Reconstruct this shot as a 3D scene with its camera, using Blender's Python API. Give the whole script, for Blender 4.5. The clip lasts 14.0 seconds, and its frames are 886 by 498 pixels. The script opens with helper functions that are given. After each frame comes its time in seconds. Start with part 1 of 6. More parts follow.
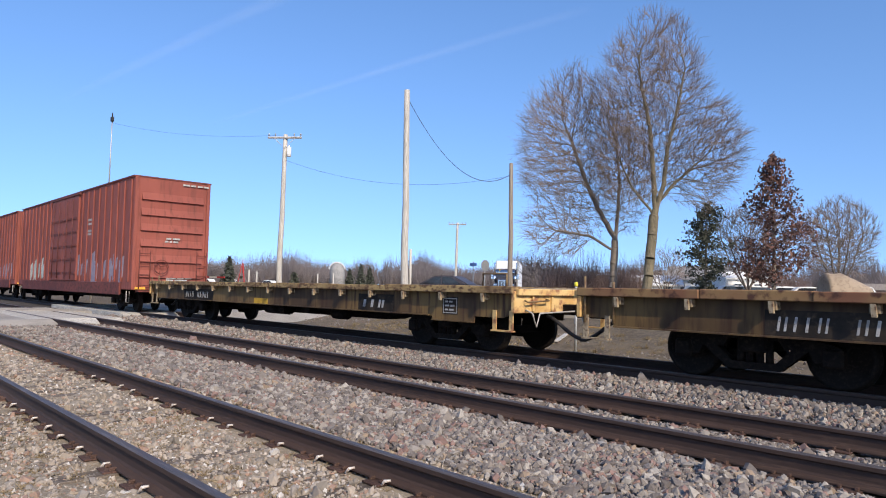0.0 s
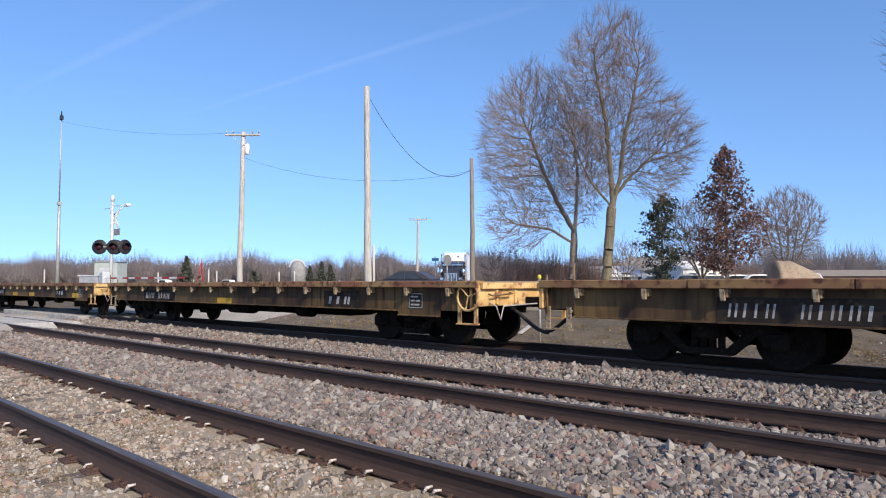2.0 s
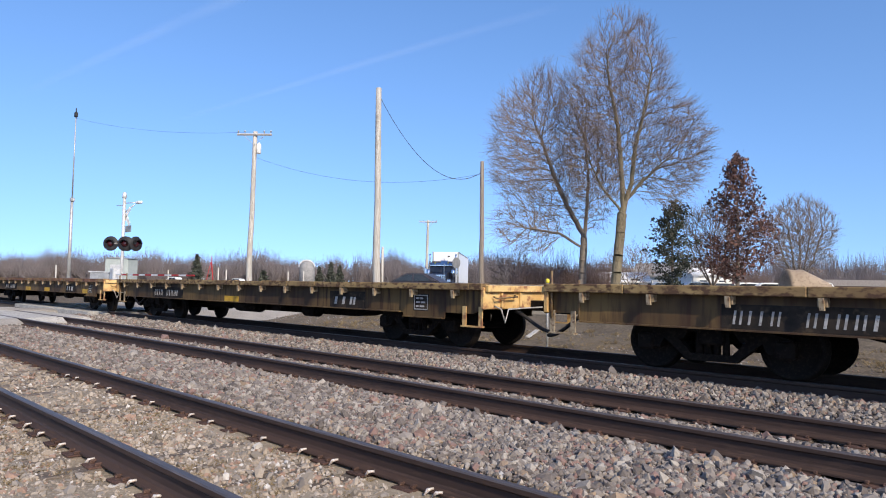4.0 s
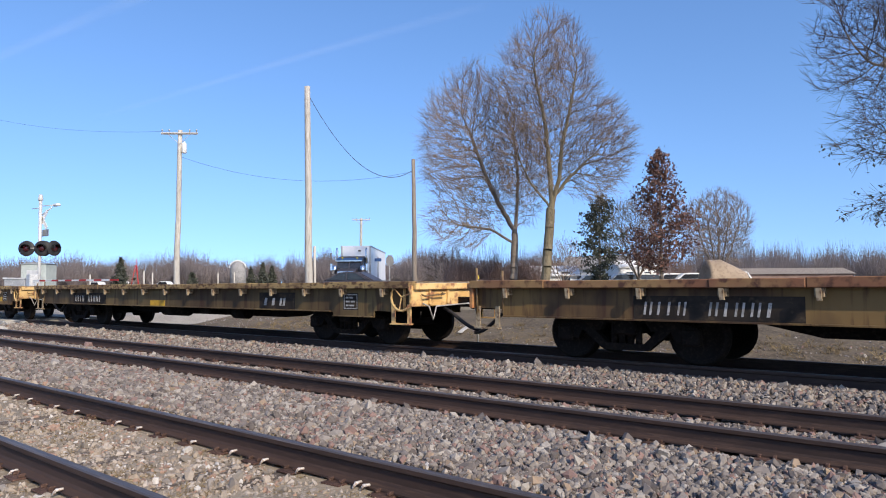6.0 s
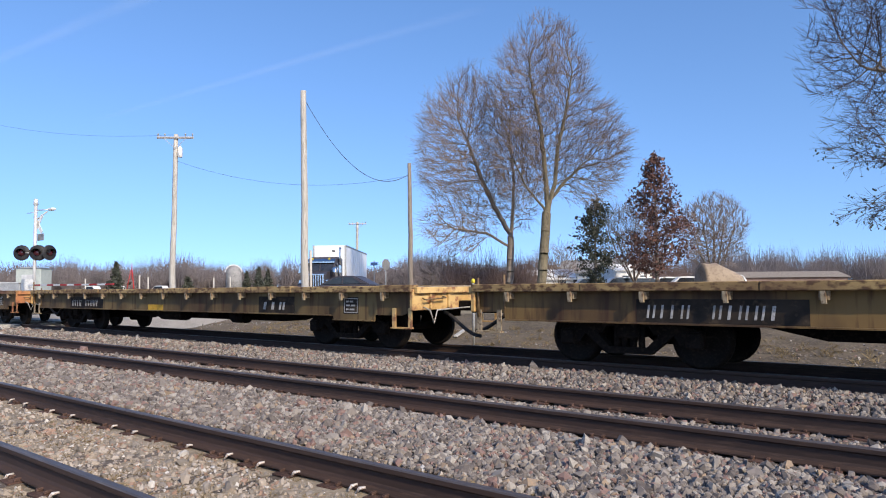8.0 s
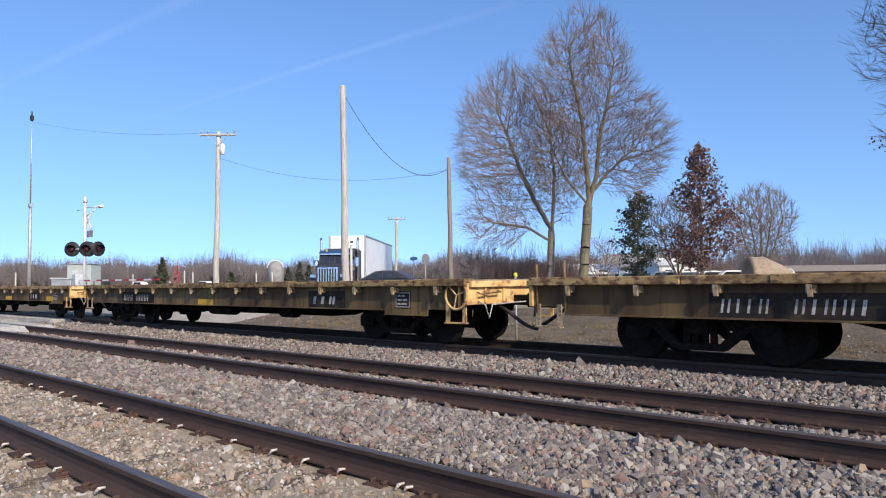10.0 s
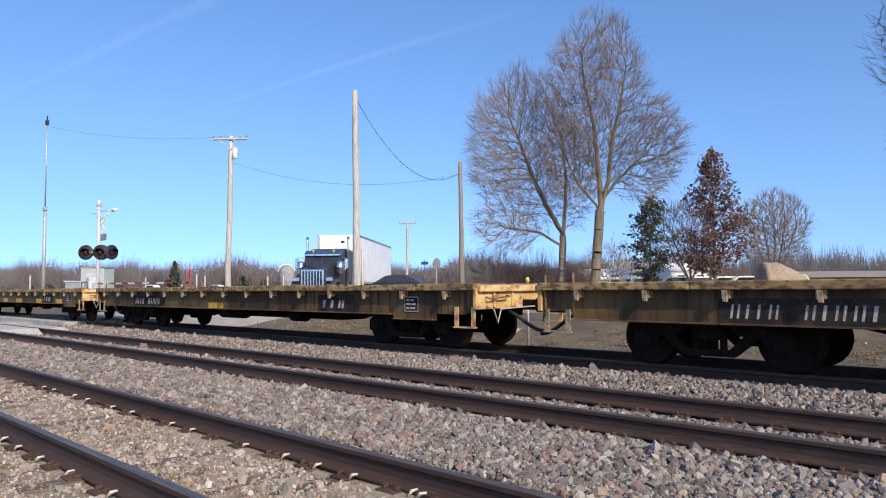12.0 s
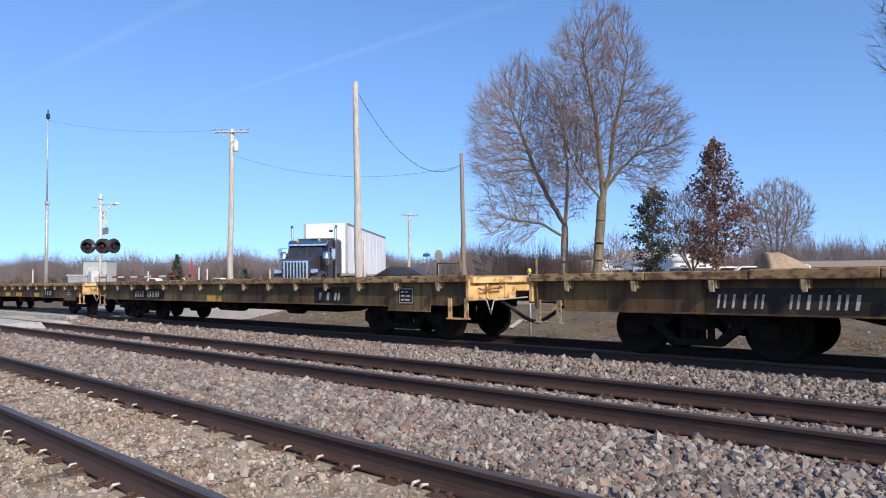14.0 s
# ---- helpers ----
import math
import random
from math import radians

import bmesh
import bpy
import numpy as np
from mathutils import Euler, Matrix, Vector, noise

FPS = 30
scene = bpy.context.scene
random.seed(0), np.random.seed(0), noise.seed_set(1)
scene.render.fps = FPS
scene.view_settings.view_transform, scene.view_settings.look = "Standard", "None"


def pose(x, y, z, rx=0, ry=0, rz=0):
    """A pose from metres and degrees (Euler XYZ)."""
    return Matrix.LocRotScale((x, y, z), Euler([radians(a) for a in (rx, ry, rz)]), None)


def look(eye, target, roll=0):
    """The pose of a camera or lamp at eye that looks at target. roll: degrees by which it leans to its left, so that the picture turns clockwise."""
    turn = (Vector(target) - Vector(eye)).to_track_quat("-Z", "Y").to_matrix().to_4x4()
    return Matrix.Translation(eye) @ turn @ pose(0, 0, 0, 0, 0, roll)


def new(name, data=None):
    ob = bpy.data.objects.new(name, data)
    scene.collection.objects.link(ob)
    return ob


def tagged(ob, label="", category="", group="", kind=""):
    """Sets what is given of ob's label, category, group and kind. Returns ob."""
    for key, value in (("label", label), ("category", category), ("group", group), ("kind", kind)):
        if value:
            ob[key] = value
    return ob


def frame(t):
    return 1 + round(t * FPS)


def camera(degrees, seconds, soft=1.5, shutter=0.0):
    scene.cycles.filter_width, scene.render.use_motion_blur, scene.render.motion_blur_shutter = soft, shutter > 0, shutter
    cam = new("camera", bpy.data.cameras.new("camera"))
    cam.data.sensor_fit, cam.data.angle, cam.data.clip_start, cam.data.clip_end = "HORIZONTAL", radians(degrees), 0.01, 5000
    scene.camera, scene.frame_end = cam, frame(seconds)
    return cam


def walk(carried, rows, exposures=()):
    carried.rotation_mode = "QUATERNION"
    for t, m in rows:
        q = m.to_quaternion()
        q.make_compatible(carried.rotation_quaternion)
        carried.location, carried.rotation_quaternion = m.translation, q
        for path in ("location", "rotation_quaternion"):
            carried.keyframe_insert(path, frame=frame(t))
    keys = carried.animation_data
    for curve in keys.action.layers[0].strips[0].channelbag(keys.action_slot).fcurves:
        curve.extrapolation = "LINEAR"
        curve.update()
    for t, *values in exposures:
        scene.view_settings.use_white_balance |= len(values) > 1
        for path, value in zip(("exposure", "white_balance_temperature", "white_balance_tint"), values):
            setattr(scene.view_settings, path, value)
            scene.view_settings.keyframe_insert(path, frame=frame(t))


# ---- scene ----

from collections import defaultdict

# ---------------------------------------------------------------- camera
cam = camera(65.67, 14.0, soft=1.05)
walk(cam, [
    (0.0, look((-0.149, 0.255, 1.122), (-14.864, 13.753, 2.254), 1.18)),
    (0.5, look((-0.105, 0.217, 1.123), (-14.615, 13.934, 2.278), 0.86)),
    (1.0, look((-0.111, 0.127, 1.119), (-14.317, 14.169, 2.127), 0.08)),
    (1.5, look((-0.020, -0.018, 1.128), (-13.458, 14.765, 2.067), -0.68)),
    (2.0, look((-0.080, 0.022, 1.123), (-13.994, 14.354, 2.122), -0.11)),
    (2.2, look((-0.103, 0.023, 1.130), (-14.427, 13.949, 2.075), 0.68)),
    (4.3, look((-0.067, 0.067, 1.108), (-14.046, 14.325, 2.247), 1.08)),
    (4.5, look((-0.018, 0.038, 1.113), (-13.671, 14.604, 2.306), 0.95)),
    (5.0, look((0.127, -0.058, 1.139), (-12.812, 15.127, 2.560), 0.46)),
    (5.5, look((0.156, -0.065, 1.138), (-12.587, 15.302, 2.352), 0.16)),
    (6.0, look((0.163, -0.052, 1.138), (-12.543, 15.362, 2.127), -0.50)),
    (6.5, look((0.172, -0.060, 1.141), (-12.513, 15.366, 2.212), -0.58)),
    (7.0, look((0.199, -0.076, 1.146), (-12.384, 15.432, 2.236), -0.62)),
    (9.3, look((0.107, -0.027, 1.114), (-12.833, 15.188, 2.147), -0.50)),
    (9.5, look((0.073, 0.002, 1.125), (-13.058, 15.056, 2.085), -0.64)),
    (10.0, look((-0.000, 0.041, 1.115), (-13.473, 14.791, 2.083), -0.71)),
    (10.5, look((0.026, 0.030, 1.122), (-13.379, 14.840, 2.121), -0.69)),
    (11.0, look((0.000, 0.038, 1.116), (-13.530, 14.729, 2.154), -0.67)),
    (11.5, look((-0.035, 0.050, 1.112), (-13.681, 14.628, 2.236), -0.58)),
    (12.0, look((-0.052, 0.056, 1.111), (-13.747, 14.589, 2.215), -0.48)),
    (12.5, look((-0.062, 0.059, 1.107), (-13.802, 14.552, 2.190), -0.46)),
    (13.0, look((-0.069, 0.068, 1.108), (-13.896, 14.485, 2.103), -0.82)),
    (13.5, look((-0.054, 0.069, 1.112), (-13.774, 14.595, 1.978), -0.69)),
    (14.0, look((-0.061, 0.081, 1.107), (-13.809, 14.580, 1.975), -0.80)),])

# ---------------------------------------------------------------- world, sun, exposure
SUN = Vector((1.45, -0.47, 1.0)).normalized()
sun_el = math.asin(SUN.z)
sun_az = math.atan2(SUN.x, SUN.y)
world = bpy.data.worlds.new("sky")
scene.world = world
world.use_nodes = True
wn = world.node_tree.nodes
wl = world.node_tree.links
sky = wn.new("ShaderNodeTexSky")
sky.sky_type = "NISHITA"
sky.sun_disc = False
sky.sun_elevation = sun_el
sky.sun_rotation = sun_az
sky.air_density = 1.0
sky.dust_density = 1.3
sky.ozone_density = 3.0
sky.altitude = 600
wn["Background"].inputs["Strength"].default_value = 0.11
# the clear winter sky pales little towards the horizon, and is a deep blue
wtc = wn.new("ShaderNodeTexCoord")
wmap = wn.new("ShaderNodeMapping")
wmap.inputs["Location"].default_value = (0, 0, 0.15)
wmap.inputs["Scale"].default_value = (1, 1, 0.85)
wnorm = wn.new("ShaderNodeVectorMath")
wnorm.operation = "NORMALIZE"
wl.new(wtc.outputs["Generated"], wmap.inputs["Vector"])
wl.new(wmap.outputs["Vector"], wnorm.inputs[0])
wl.new(wnorm.outputs[0], sky.inputs["Vector"])
whs = wn.new("ShaderNodeHueSaturation")
whs.inputs["Saturation"].default_value = 1.14
whs.inputs["Value"].default_value = 2.3
whs.inputs["Hue"].default_value = 0.505
wl.new(sky.outputs["Color"], whs.inputs["Color"])
wl.new(whs.outputs["Color"], wn["Background"].inputs["Color"])

lamp = bpy.data.lights.new("sun", "SUN")
lamp.energy = 4.8
lamp.angle = radians(0.55)
lamp.color = (1.0, 0.87, 0.71)
sun_ob = new("sun", lamp)
sun_ob.matrix_world = look(SUN * 60, (0, 0, 0))
scene.view_settings.exposure = -0.1


# ---------------------------------------------------------------- materials
def nodes_of(name):
    m = bpy.data.materials.new(name)
    m.use_nodes = True
    nt = m.node_tree
    return m, nt, nt.nodes["Principled BSDF"]


def mixed(nt, fac, a, b):
    n = nt.nodes.new("ShaderNodeMix")
    n.data_type = "RGBA"
    for sock, v in ((n.inputs[0], fac), (n.inputs[6], a), (n.inputs[7], b)):
        if isinstance(v, (int, float)):
            sock.default_value = v
        elif isinstance(v, (tuple, list)):
            sock.default_value = (*v[:3], 1)
        else:
            nt.links.new(v, sock)
    return n.outputs[2]


def ramp(nt, fac, lo, hi):
    n = nt.nodes.new("ShaderNodeMapRange")
    n.inputs[1].default_value, n.inputs[2].default_value = lo, hi
    nt.links.new(fac, n.inputs[0])
    return n.outputs[0]


def noise_of(nt, scale, detail=4.0, stretch=None, rough=0.55):
    tc = nt.nodes.new("ShaderNodeTexCoord")
    src = tc.outputs["Object"]
    if stretch:
        mp = nt.nodes.new("ShaderNodeMapping")
        mp.inputs["Scale"].default_value = stretch
        nt.links.new(src, mp.inputs["Vector"])
        src = mp.outputs["Vector"]
    n = nt.nodes.new("ShaderNodeTexNoise")
    n.inputs["Scale"].default_value = scale
    n.inputs["Detail"].default_value = detail
    n.inputs["Roughness"].default_value = rough
    nt.links.new(src, n.inputs["Vector"])
    return n.outputs["Fac"]


def surface(name, a, b, scale=3.0, c=None, scale2=25.0, rough=0.8, metal=0.0, bump=0.0,
            stretch=None, vary=0.0, island=0.0, cut=(0.42, 0.6), cut2=(0.5, 0.65), spec=0.3, stretch2=None):
    """Two scales of variation between the colours a, b and (fine) c."""
    m, nt, p = nodes_of(name)
    n1 = noise_of(nt, scale, stretch=stretch)
    col = mixed(nt, ramp(nt, n1, *cut), a, b)
    n2 = noise_of(nt, scale2, detail=5.0, stretch=stretch2 or stretch)
    if c is not None:
        col = mixed(nt, ramp(nt, n2, *cut2), col, c)
    if vary or island:
        if island:
            g = nt.nodes.new("ShaderNodeNewGeometry")
            rnd = g.outputs["Random Per Island"]
        else:
            g = nt.nodes.new("ShaderNodeObjectInfo")
            rnd = g.outputs["Random"]
        h = nt.nodes.new("ShaderNodeHueSaturation")
        amt = island or vary
        mr = nt.nodes.new("ShaderNodeMapRange")
        mr.inputs[3].default_value, mr.inputs[4].default_value = 1 - amt, 1 + amt
        nt.links.new(rnd, mr.inputs[0])
        nt.links.new(mr.outputs[0], h.inputs["Value"])
        nt.links.new(col, h.inputs["Color"])
        col = h.outputs["Color"]
    nt.links.new(col, p.inputs["Base Color"])
    p.inputs["Metallic"].default_value = metal
    p.inputs["Specular IOR Level"].default_value = spec
    rr = nt.nodes.new("ShaderNodeMapRange")
    rr.inputs[3].default_value, rr.inputs[4].default_value = max(rough - 0.12, 0.03), min(rough + 0.1, 1)
    nt.links.new(n2, rr.inputs[0])
    nt.links.new(rr.outputs[0], p.inputs["Roughness"])
    if bump:
        bn = nt.nodes.new("ShaderNodeBump")
        bn.inputs["Strength"].default_value = min(bump * 20, 0.7)
        bn.inputs["Distance"].default_value = bump
        nt.links.new(n2, bn.inputs["Height"])
        nt.links.new(bn.outputs["Normal"], p.inputs["Normal"])
    return m


def stone_mat(name, stops, rough=0.9):
    m, nt, p = nodes_of(name)
    g = nt.nodes.new("ShaderNodeNewGeometry")
    cr = nt.nodes.new("ShaderNodeValToRGB")
    cr.color_ramp.interpolation = "CONSTANT"
    el = cr.color_ramp.elements
    while len(el) < len(stops):
        el.new(0.5)
    for e, (pos, col) in zip(el, stops):
        e.position, e.color = pos, (*col, 1)
    nt.links.new(g.outputs["Random Per Island"], cr.inputs[0])
    n = noise_of(nt, 45.0)
    col = mixed(nt, ramp(nt, n, 0.35, 0.75), cr.outputs[0], (0.20, 0.175, 0.15))
    nt.links.new(mixed(nt, 0.55, cr.outputs[0], col), p.inputs["Base Color"])
    p.inputs["Roughness"].default_value = rough
    p.inputs["Specular IOR Level"].default_value = 0.25
    return m


M = dict(
    ground=surface("dry grass and dirt", (0.26, 0.21, 0.135), (0.19, 0.15, 0.095), 0.35, (0.31, 0.27, 0.19), 6.0, 0.95, bump=0.03),
    bank=surface("gravelly bank", (0.135, 0.102, 0.063), (0.085, 0.063, 0.038), 1.3, (0.20, 0.158, 0.105), 14.0, 0.95, bump=0.03),
    # bed colour kept dark to paint in the shadow between the stones
    bed=surface("ballast fines darkened for shade", (0.07, 0.058, 0.05), (0.05, 0.042, 0.036), 2.0, (0.11, 0.095, 0.08), 30.0, 0.95, bump=0.02),
    dirt=surface("siding dirt", (0.31, 0.25, 0.175), (0.22, 0.175, 0.12), 1.6, (0.39, 0.325, 0.245), 34.0, 0.95, bump=0.02),
    asphalt=surface("worn asphalt", (0.34, 0.305, 0.26), (0.26, 0.235, 0.20), 0.8, (0.40, 0.365, 0.315), 40.0, 0.9, bump=0.004),
    concrete=surface("crossing concrete", (0.52, 0.49, 0.43), (0.42, 0.39, 0.34), 2.0, (0.30, 0.27, 0.23), 16.0, 0.9, bump=0.004),
    stone=stone_mat("ballast stone", [(0.0, (0.226, 0.195, 0.169)), (0.16, (0.129, 0.109, 0.098)), (0.32, (0.289, 0.254, 0.217)), (0.5, (0.242, 0.148, 0.124)),
                                      (0.62, (0.179, 0.156, 0.143)), (0.76, (0.367, 0.332, 0.289)), (0.88, (0.094, 0.078, 0.071)), (0.95, (0.312, 0.226, 0.150))]),
    stone2=stone_mat("siding stone", [(0.0, (0.34, 0.275, 0.205)), (0.18, (0.21, 0.18, 0.145)), (0.36, (0.39, 0.325, 0.255)), (0.52, (0.27, 0.235, 0.20)),
                                      (0.68, (0.43, 0.37, 0.31)), (0.82, (0.33, 0.21, 0.15)), (0.95, (0.60, 0.56, 0.51))]),
    railside=surface("rusty rail steel", (0.066, 0.040, 0.031), (0.046, 0.030, 0.025), 3.0, (0.08, 0.05, 0.038), 60.0, 0.75, metal=0.15, bump=0.001, stretch=(0.1, 1, 1)),
    railtop=surface("worn rail head", (0.12, 0.10, 0.095), (0.08, 0.066, 0.062), 2.0, (0.16, 0.135, 0.125), 30.0, 0.52, metal=0.35, stretch=(0.06, 1, 1)),
    tie=surface("weathered tie timber", (0.15, 0.115, 0.085), (0.085, 0.064, 0.05), 4.0, (0.24, 0.20, 0.155), 30.0, 0.92, stretch=(3, 0.25, 3), bump=0.004, vary=0.3),
    # rust brown lowered so the plates stand in for shadow gaps below the rails
    plate=surface("rusted tie plate, rail shade added", (0.085, 0.045, 0.034), (0.06, 0.036, 0.028), 9.0, (0.15, 0.09, 0.065), 60.0, 0.85, metal=0.1, vary=0.25),
    anchor=surface("bright rail anchor", (0.62, 0.58, 0.53), (0.45, 0.40, 0.35), 14.0, (0.36, 0.26, 0.20), 60.0, 0.55, metal=0.1),
    deck=surface("weathered deck edge", (0.36, 0.245, 0.105), (0.22, 0.14, 0.065), 1.1, (0.10, 0.055, 0.032), 7.0, 0.88, stretch=(1.0, 1, 2), vary=0.2, cut2=(0.46, 0.60), bump=0.006),
    deckred=surface("rust-stained deck edge", (0.21, 0.095, 0.052), (0.28, 0.17, 0.075), 1.1, (0.085, 0.04, 0.027), 7.0, 0.85, vary=0.2),
    plank=surface("grey deck planks", (0.21, 0.17, 0.125), (0.14, 0.11, 0.08), 3.0, (0.28, 0.24, 0.18), 22.0, 0.92, stretch=(1, 0.2, 1), bump=0.004),
    # both sill paints: grime streaks, plus overall darkening for the deck edge's shadow
    sill=surface("grimy yellow-brown sill paint, deck shade added", (0.17, 0.105, 0.04), (0.065, 0.038, 0.02), 0.9, (0.052, 0.026, 0.016), 3.5, 0.8, stretch=(1.0, 1, 0.5), stretch2=(2.5, 1, 0.25), vary=0.25, cut2=(0.5, 0.68), bump=0.001),
    sill2=surface("grimy tan sill paint, deck shade added", (0.19, 0.13, 0.055), (0.09, 0.057, 0.028), 0.8, (0.068, 0.035, 0.02), 3.0, 0.8, stretch=(1.0, 1, 0.5), stretch2=(2.5, 1, 0.25), vary=0.2, cut2=(0.52, 0.7), bump=0.001),
    endyel=surface("pale chipped yellow end paint", (0.66, 0.45, 0.19), (0.56, 0.34, 0.12), 2.2, (0.30, 0.14, 0.07), 5.0, 0.75, vary=0.12, cut2=(0.50, 0.62), bump=0.001),
    endrust=surface("rusted orange end paint", (0.42, 0.17, 0.07), (0.52, 0.29, 0.10), 2.5, (0.17, 0.07, 0.04), 5.0, 0.8, cut2=(0.5, 0.62)),
    pocket=surface("worn tan pocket steel", (0.36, 0.29, 0.19), (0.27, 0.20, 0.12), 6.0, (0.13, 0.075, 0.045), 18.0, 0.8, cut2=(0.5, 0.66)),
    yellow=surface("yellow patch paint", (0.60, 0.36, 0.035), (0.48, 0.27, 0.03), 5.0, (0.26, 0.15, 0.04), 12.0, 0.7, cut2=(0.58, 0.72)),
    panel=surface("black stencil panel", (0.026, 0.022, 0.019), (0.045, 0.035, 0.027), 3.0, (0.08, 0.058, 0.038), 9.0, 0.85, cut2=(0.55, 0.72), spec=0.1),
    stencil=surface("faded white stencil", (0.46, 0.44, 0.41), (0.30, 0.285, 0.26), 9.0, (0.17, 0.15, 0.13), 30.0, 0.8, cut2=(0.56, 0.7)),
    # near-black base colours carry the deep shade beneath the cars, besides grime
    under=surface("underframe grime blackened for shade", (0.010, 0.008, 0.007), (0.014, 0.011, 0.009), 4.0, (0.024, 0.018, 0.014), 15.0, 0.9, spec=0.08),
    # wheel brown taken down to near black, the same shade put into it
    wheel=surface("wheel steel blackened for shade", (0.014, 0.011, 0.009), (0.01, 0.008, 0.007), 6.0, (0.028, 0.02, 0.016), 25.0, 0.75, metal=0.1, spec=0.12),
    hose=surface("black rubber hose", (0.02, 0.02, 0.02), (0.035, 0.03, 0.028), 10.0, None, 30.0, 0.6),
    rod=surface("rusty grab iron", (0.22, 0.15, 0.075), (0.14, 0.085, 0.05), 12.0, None, 40.0, 0.7, metal=0.2),
    boxred=surface("oxide red boxcar paint", (0.27, 0.075, 0.052), (0.22, 0.06, 0.043), 0.5, (0.14, 0.045, 0.035), 2.4, 0.68, stretch=(1, 1, 0.35), stretch2=(3, 3, 0.3), cut2=(0.52, 0.72), bump=0.001),
    boxdark=surface("dirty red trim", (0.17, 0.045, 0.034), (0.12, 0.035, 0.028), 2.0, (0.08, 0.03, 0.025), 8.0, 0.75),
    roofm=surface("galvanised car roof", (0.36, 0.33, 0.30), (0.26, 0.18, 0.14), 1.0, None, 10.0, 0.6, metal=0.3),
    graf=surface("spray paint silver grey", (0.50, 0.52, 0.47), (0.34, 0.37, 0.33), 3.0, (0.62, 0.62, 0.50), 9.0, 0.6),
    graf2=surface("spray paint blue grey", (0.22, 0.19, 0.24), (0.30, 0.26, 0.30), 4.0, None, 12.0, 0.6),
    reflect=surface("yellow reflector strip", (0.8, 0.42, 0.06), (0.7, 0.36, 0.06), 10, None, 20, 0.4),
    pole=surface("bleached pole wood", (0.55, 0.52, 0.465), (0.44, 0.41, 0.36), 2.0, (0.29, 0.26, 0.22), 9.0, 0.9, stretch=(4, 4, 0.12), bump=0.004),
    poledark=surface("weathered dark pole wood", (0.30, 0.26, 0.215), (0.22, 0.185, 0.15), 2.0, (0.15, 0.12, 0.095), 9.0, 0.9, stretch=(4, 4, 0.12), bump=0.004),
    metal=surface("galvanised steel", (0.55, 0.55, 0.53), (0.44, 0.44, 0.43), 4.0, (0.36, 0.35, 0.33), 20.0, 0.5, metal=0.5),
    silver=surface("aluminium signal paint", (0.66, 0.66, 0.64), (0.56, 0.56, 0.55), 4.0, (0.42, 0.42, 0.41), 22.0, 0.5, metal=0.2),
    hut=surface("pale green-grey hut paint", (0.46, 0.50, 0.46), (0.38, 0.42, 0.39), 2.0, (0.30, 0.32, 0.30), 12.0, 0.65, cut2=(0.56, 0.76)),
    black=surface("black signal paint", (0.02, 0.02, 0.022), (0.035, 0.034, 0.034), 5.0, None, 20, 0.55),
    lens=surface("dark red lens", (0.055, 0.008, 0.011), (0.04, 0.006, 0.008), 8.0, None, 20, 0.2, spec=0.6),
    white=surface("white paint", (0.78, 0.78, 0.76), (0.70, 0.70, 0.68), 2.0, (0.55, 0.54, 0.51), 14.0, 0.6, cut2=(0.6, 0.8)),
    trailer=surface("white trailer panels", (0.80, 0.82, 0.84), (0.74, 0.76, 0.79), 0.7, (0.60, 0.62, 0.64), 6.0, 0.4, cut2=(0.62, 0.85)),
    cab=surface("dark cab paint", (0.05, 0.045, 0.055), (0.065, 0.06, 0.068), 2.0, None, 10, 0.42, spec=0.35),
    chrome=surface("chrome", (0.72, 0.72, 0.73), (0.60, 0.60, 0.61), 3.0, None, 10, 0.18, metal=1.0),
    glassd=surface("dark window glass", (0.02, 0.022, 0.026), (0.03, 0.032, 0.036), 2.0, None, 10, 0.12, spec=0.8),
    rubber=surface("tyre rubber", (0.02, 0.02, 0.02), (0.035, 0.033, 0.03), 5.0, None, 20, 0.85),
    red=surface("red gate paint", (0.45, 0.03, 0.03), (0.36, 0.03, 0.03), 6.0, None, 20, 0.6),
    sign=surface("bare aluminium sign back", (0.33, 0.33, 0.33), (0.24, 0.24, 0.24), 4.0, None, 12, 0.5, metal=0.5),
    bark=surface("grey-brown bark", (0.20, 0.165, 0.135), (0.13, 0.105, 0.086), 3.0, (0.26, 0.22, 0.17), 12.0, 0.95, stretch=(3, 3, 0.5), bump=0.01),
    barkolive=surface("olive-tinted bark", (0.19, 0.16, 0.10), (0.12, 0.10, 0.068), 2.0, (0.245, 0.21, 0.145), 12.0, 0.95, stretch=(3, 3, 0.4), bump=0.01),
    twig=surface("fine bare twigs", (0.27, 0.205, 0.16), (0.20, 0.15, 0.12), 0.6, None, 6.0, 0.9, island=0.25),
    twigdark=surface("dark bare twigs", (0.085, 0.068, 0.062), (0.06, 0.048, 0.045), 0.8, None, 6.0, 0.9, island=0.25),
    thicket=surface("reddish thicket twigs", (0.25, 0.175, 0.145), (0.18, 0.125, 0.105), 0.4, None, 6.0, 0.95, island=0.3),
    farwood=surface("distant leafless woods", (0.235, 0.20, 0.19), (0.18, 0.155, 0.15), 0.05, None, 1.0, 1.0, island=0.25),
    oakleaf=surface("dry russet oak leaves", (0.15, 0.075, 0.06), (0.085, 0.05, 0.048), 0.7, (0.21, 0.12, 0.085), 3.0, 0.85, island=0.45),
    needle=surface("dark cedar foliage", (0.06, 0.066, 0.048), (0.042, 0.048, 0.038), 1.0, (0.10, 0.10, 0.075), 4.0, 0.9, island=0.4),
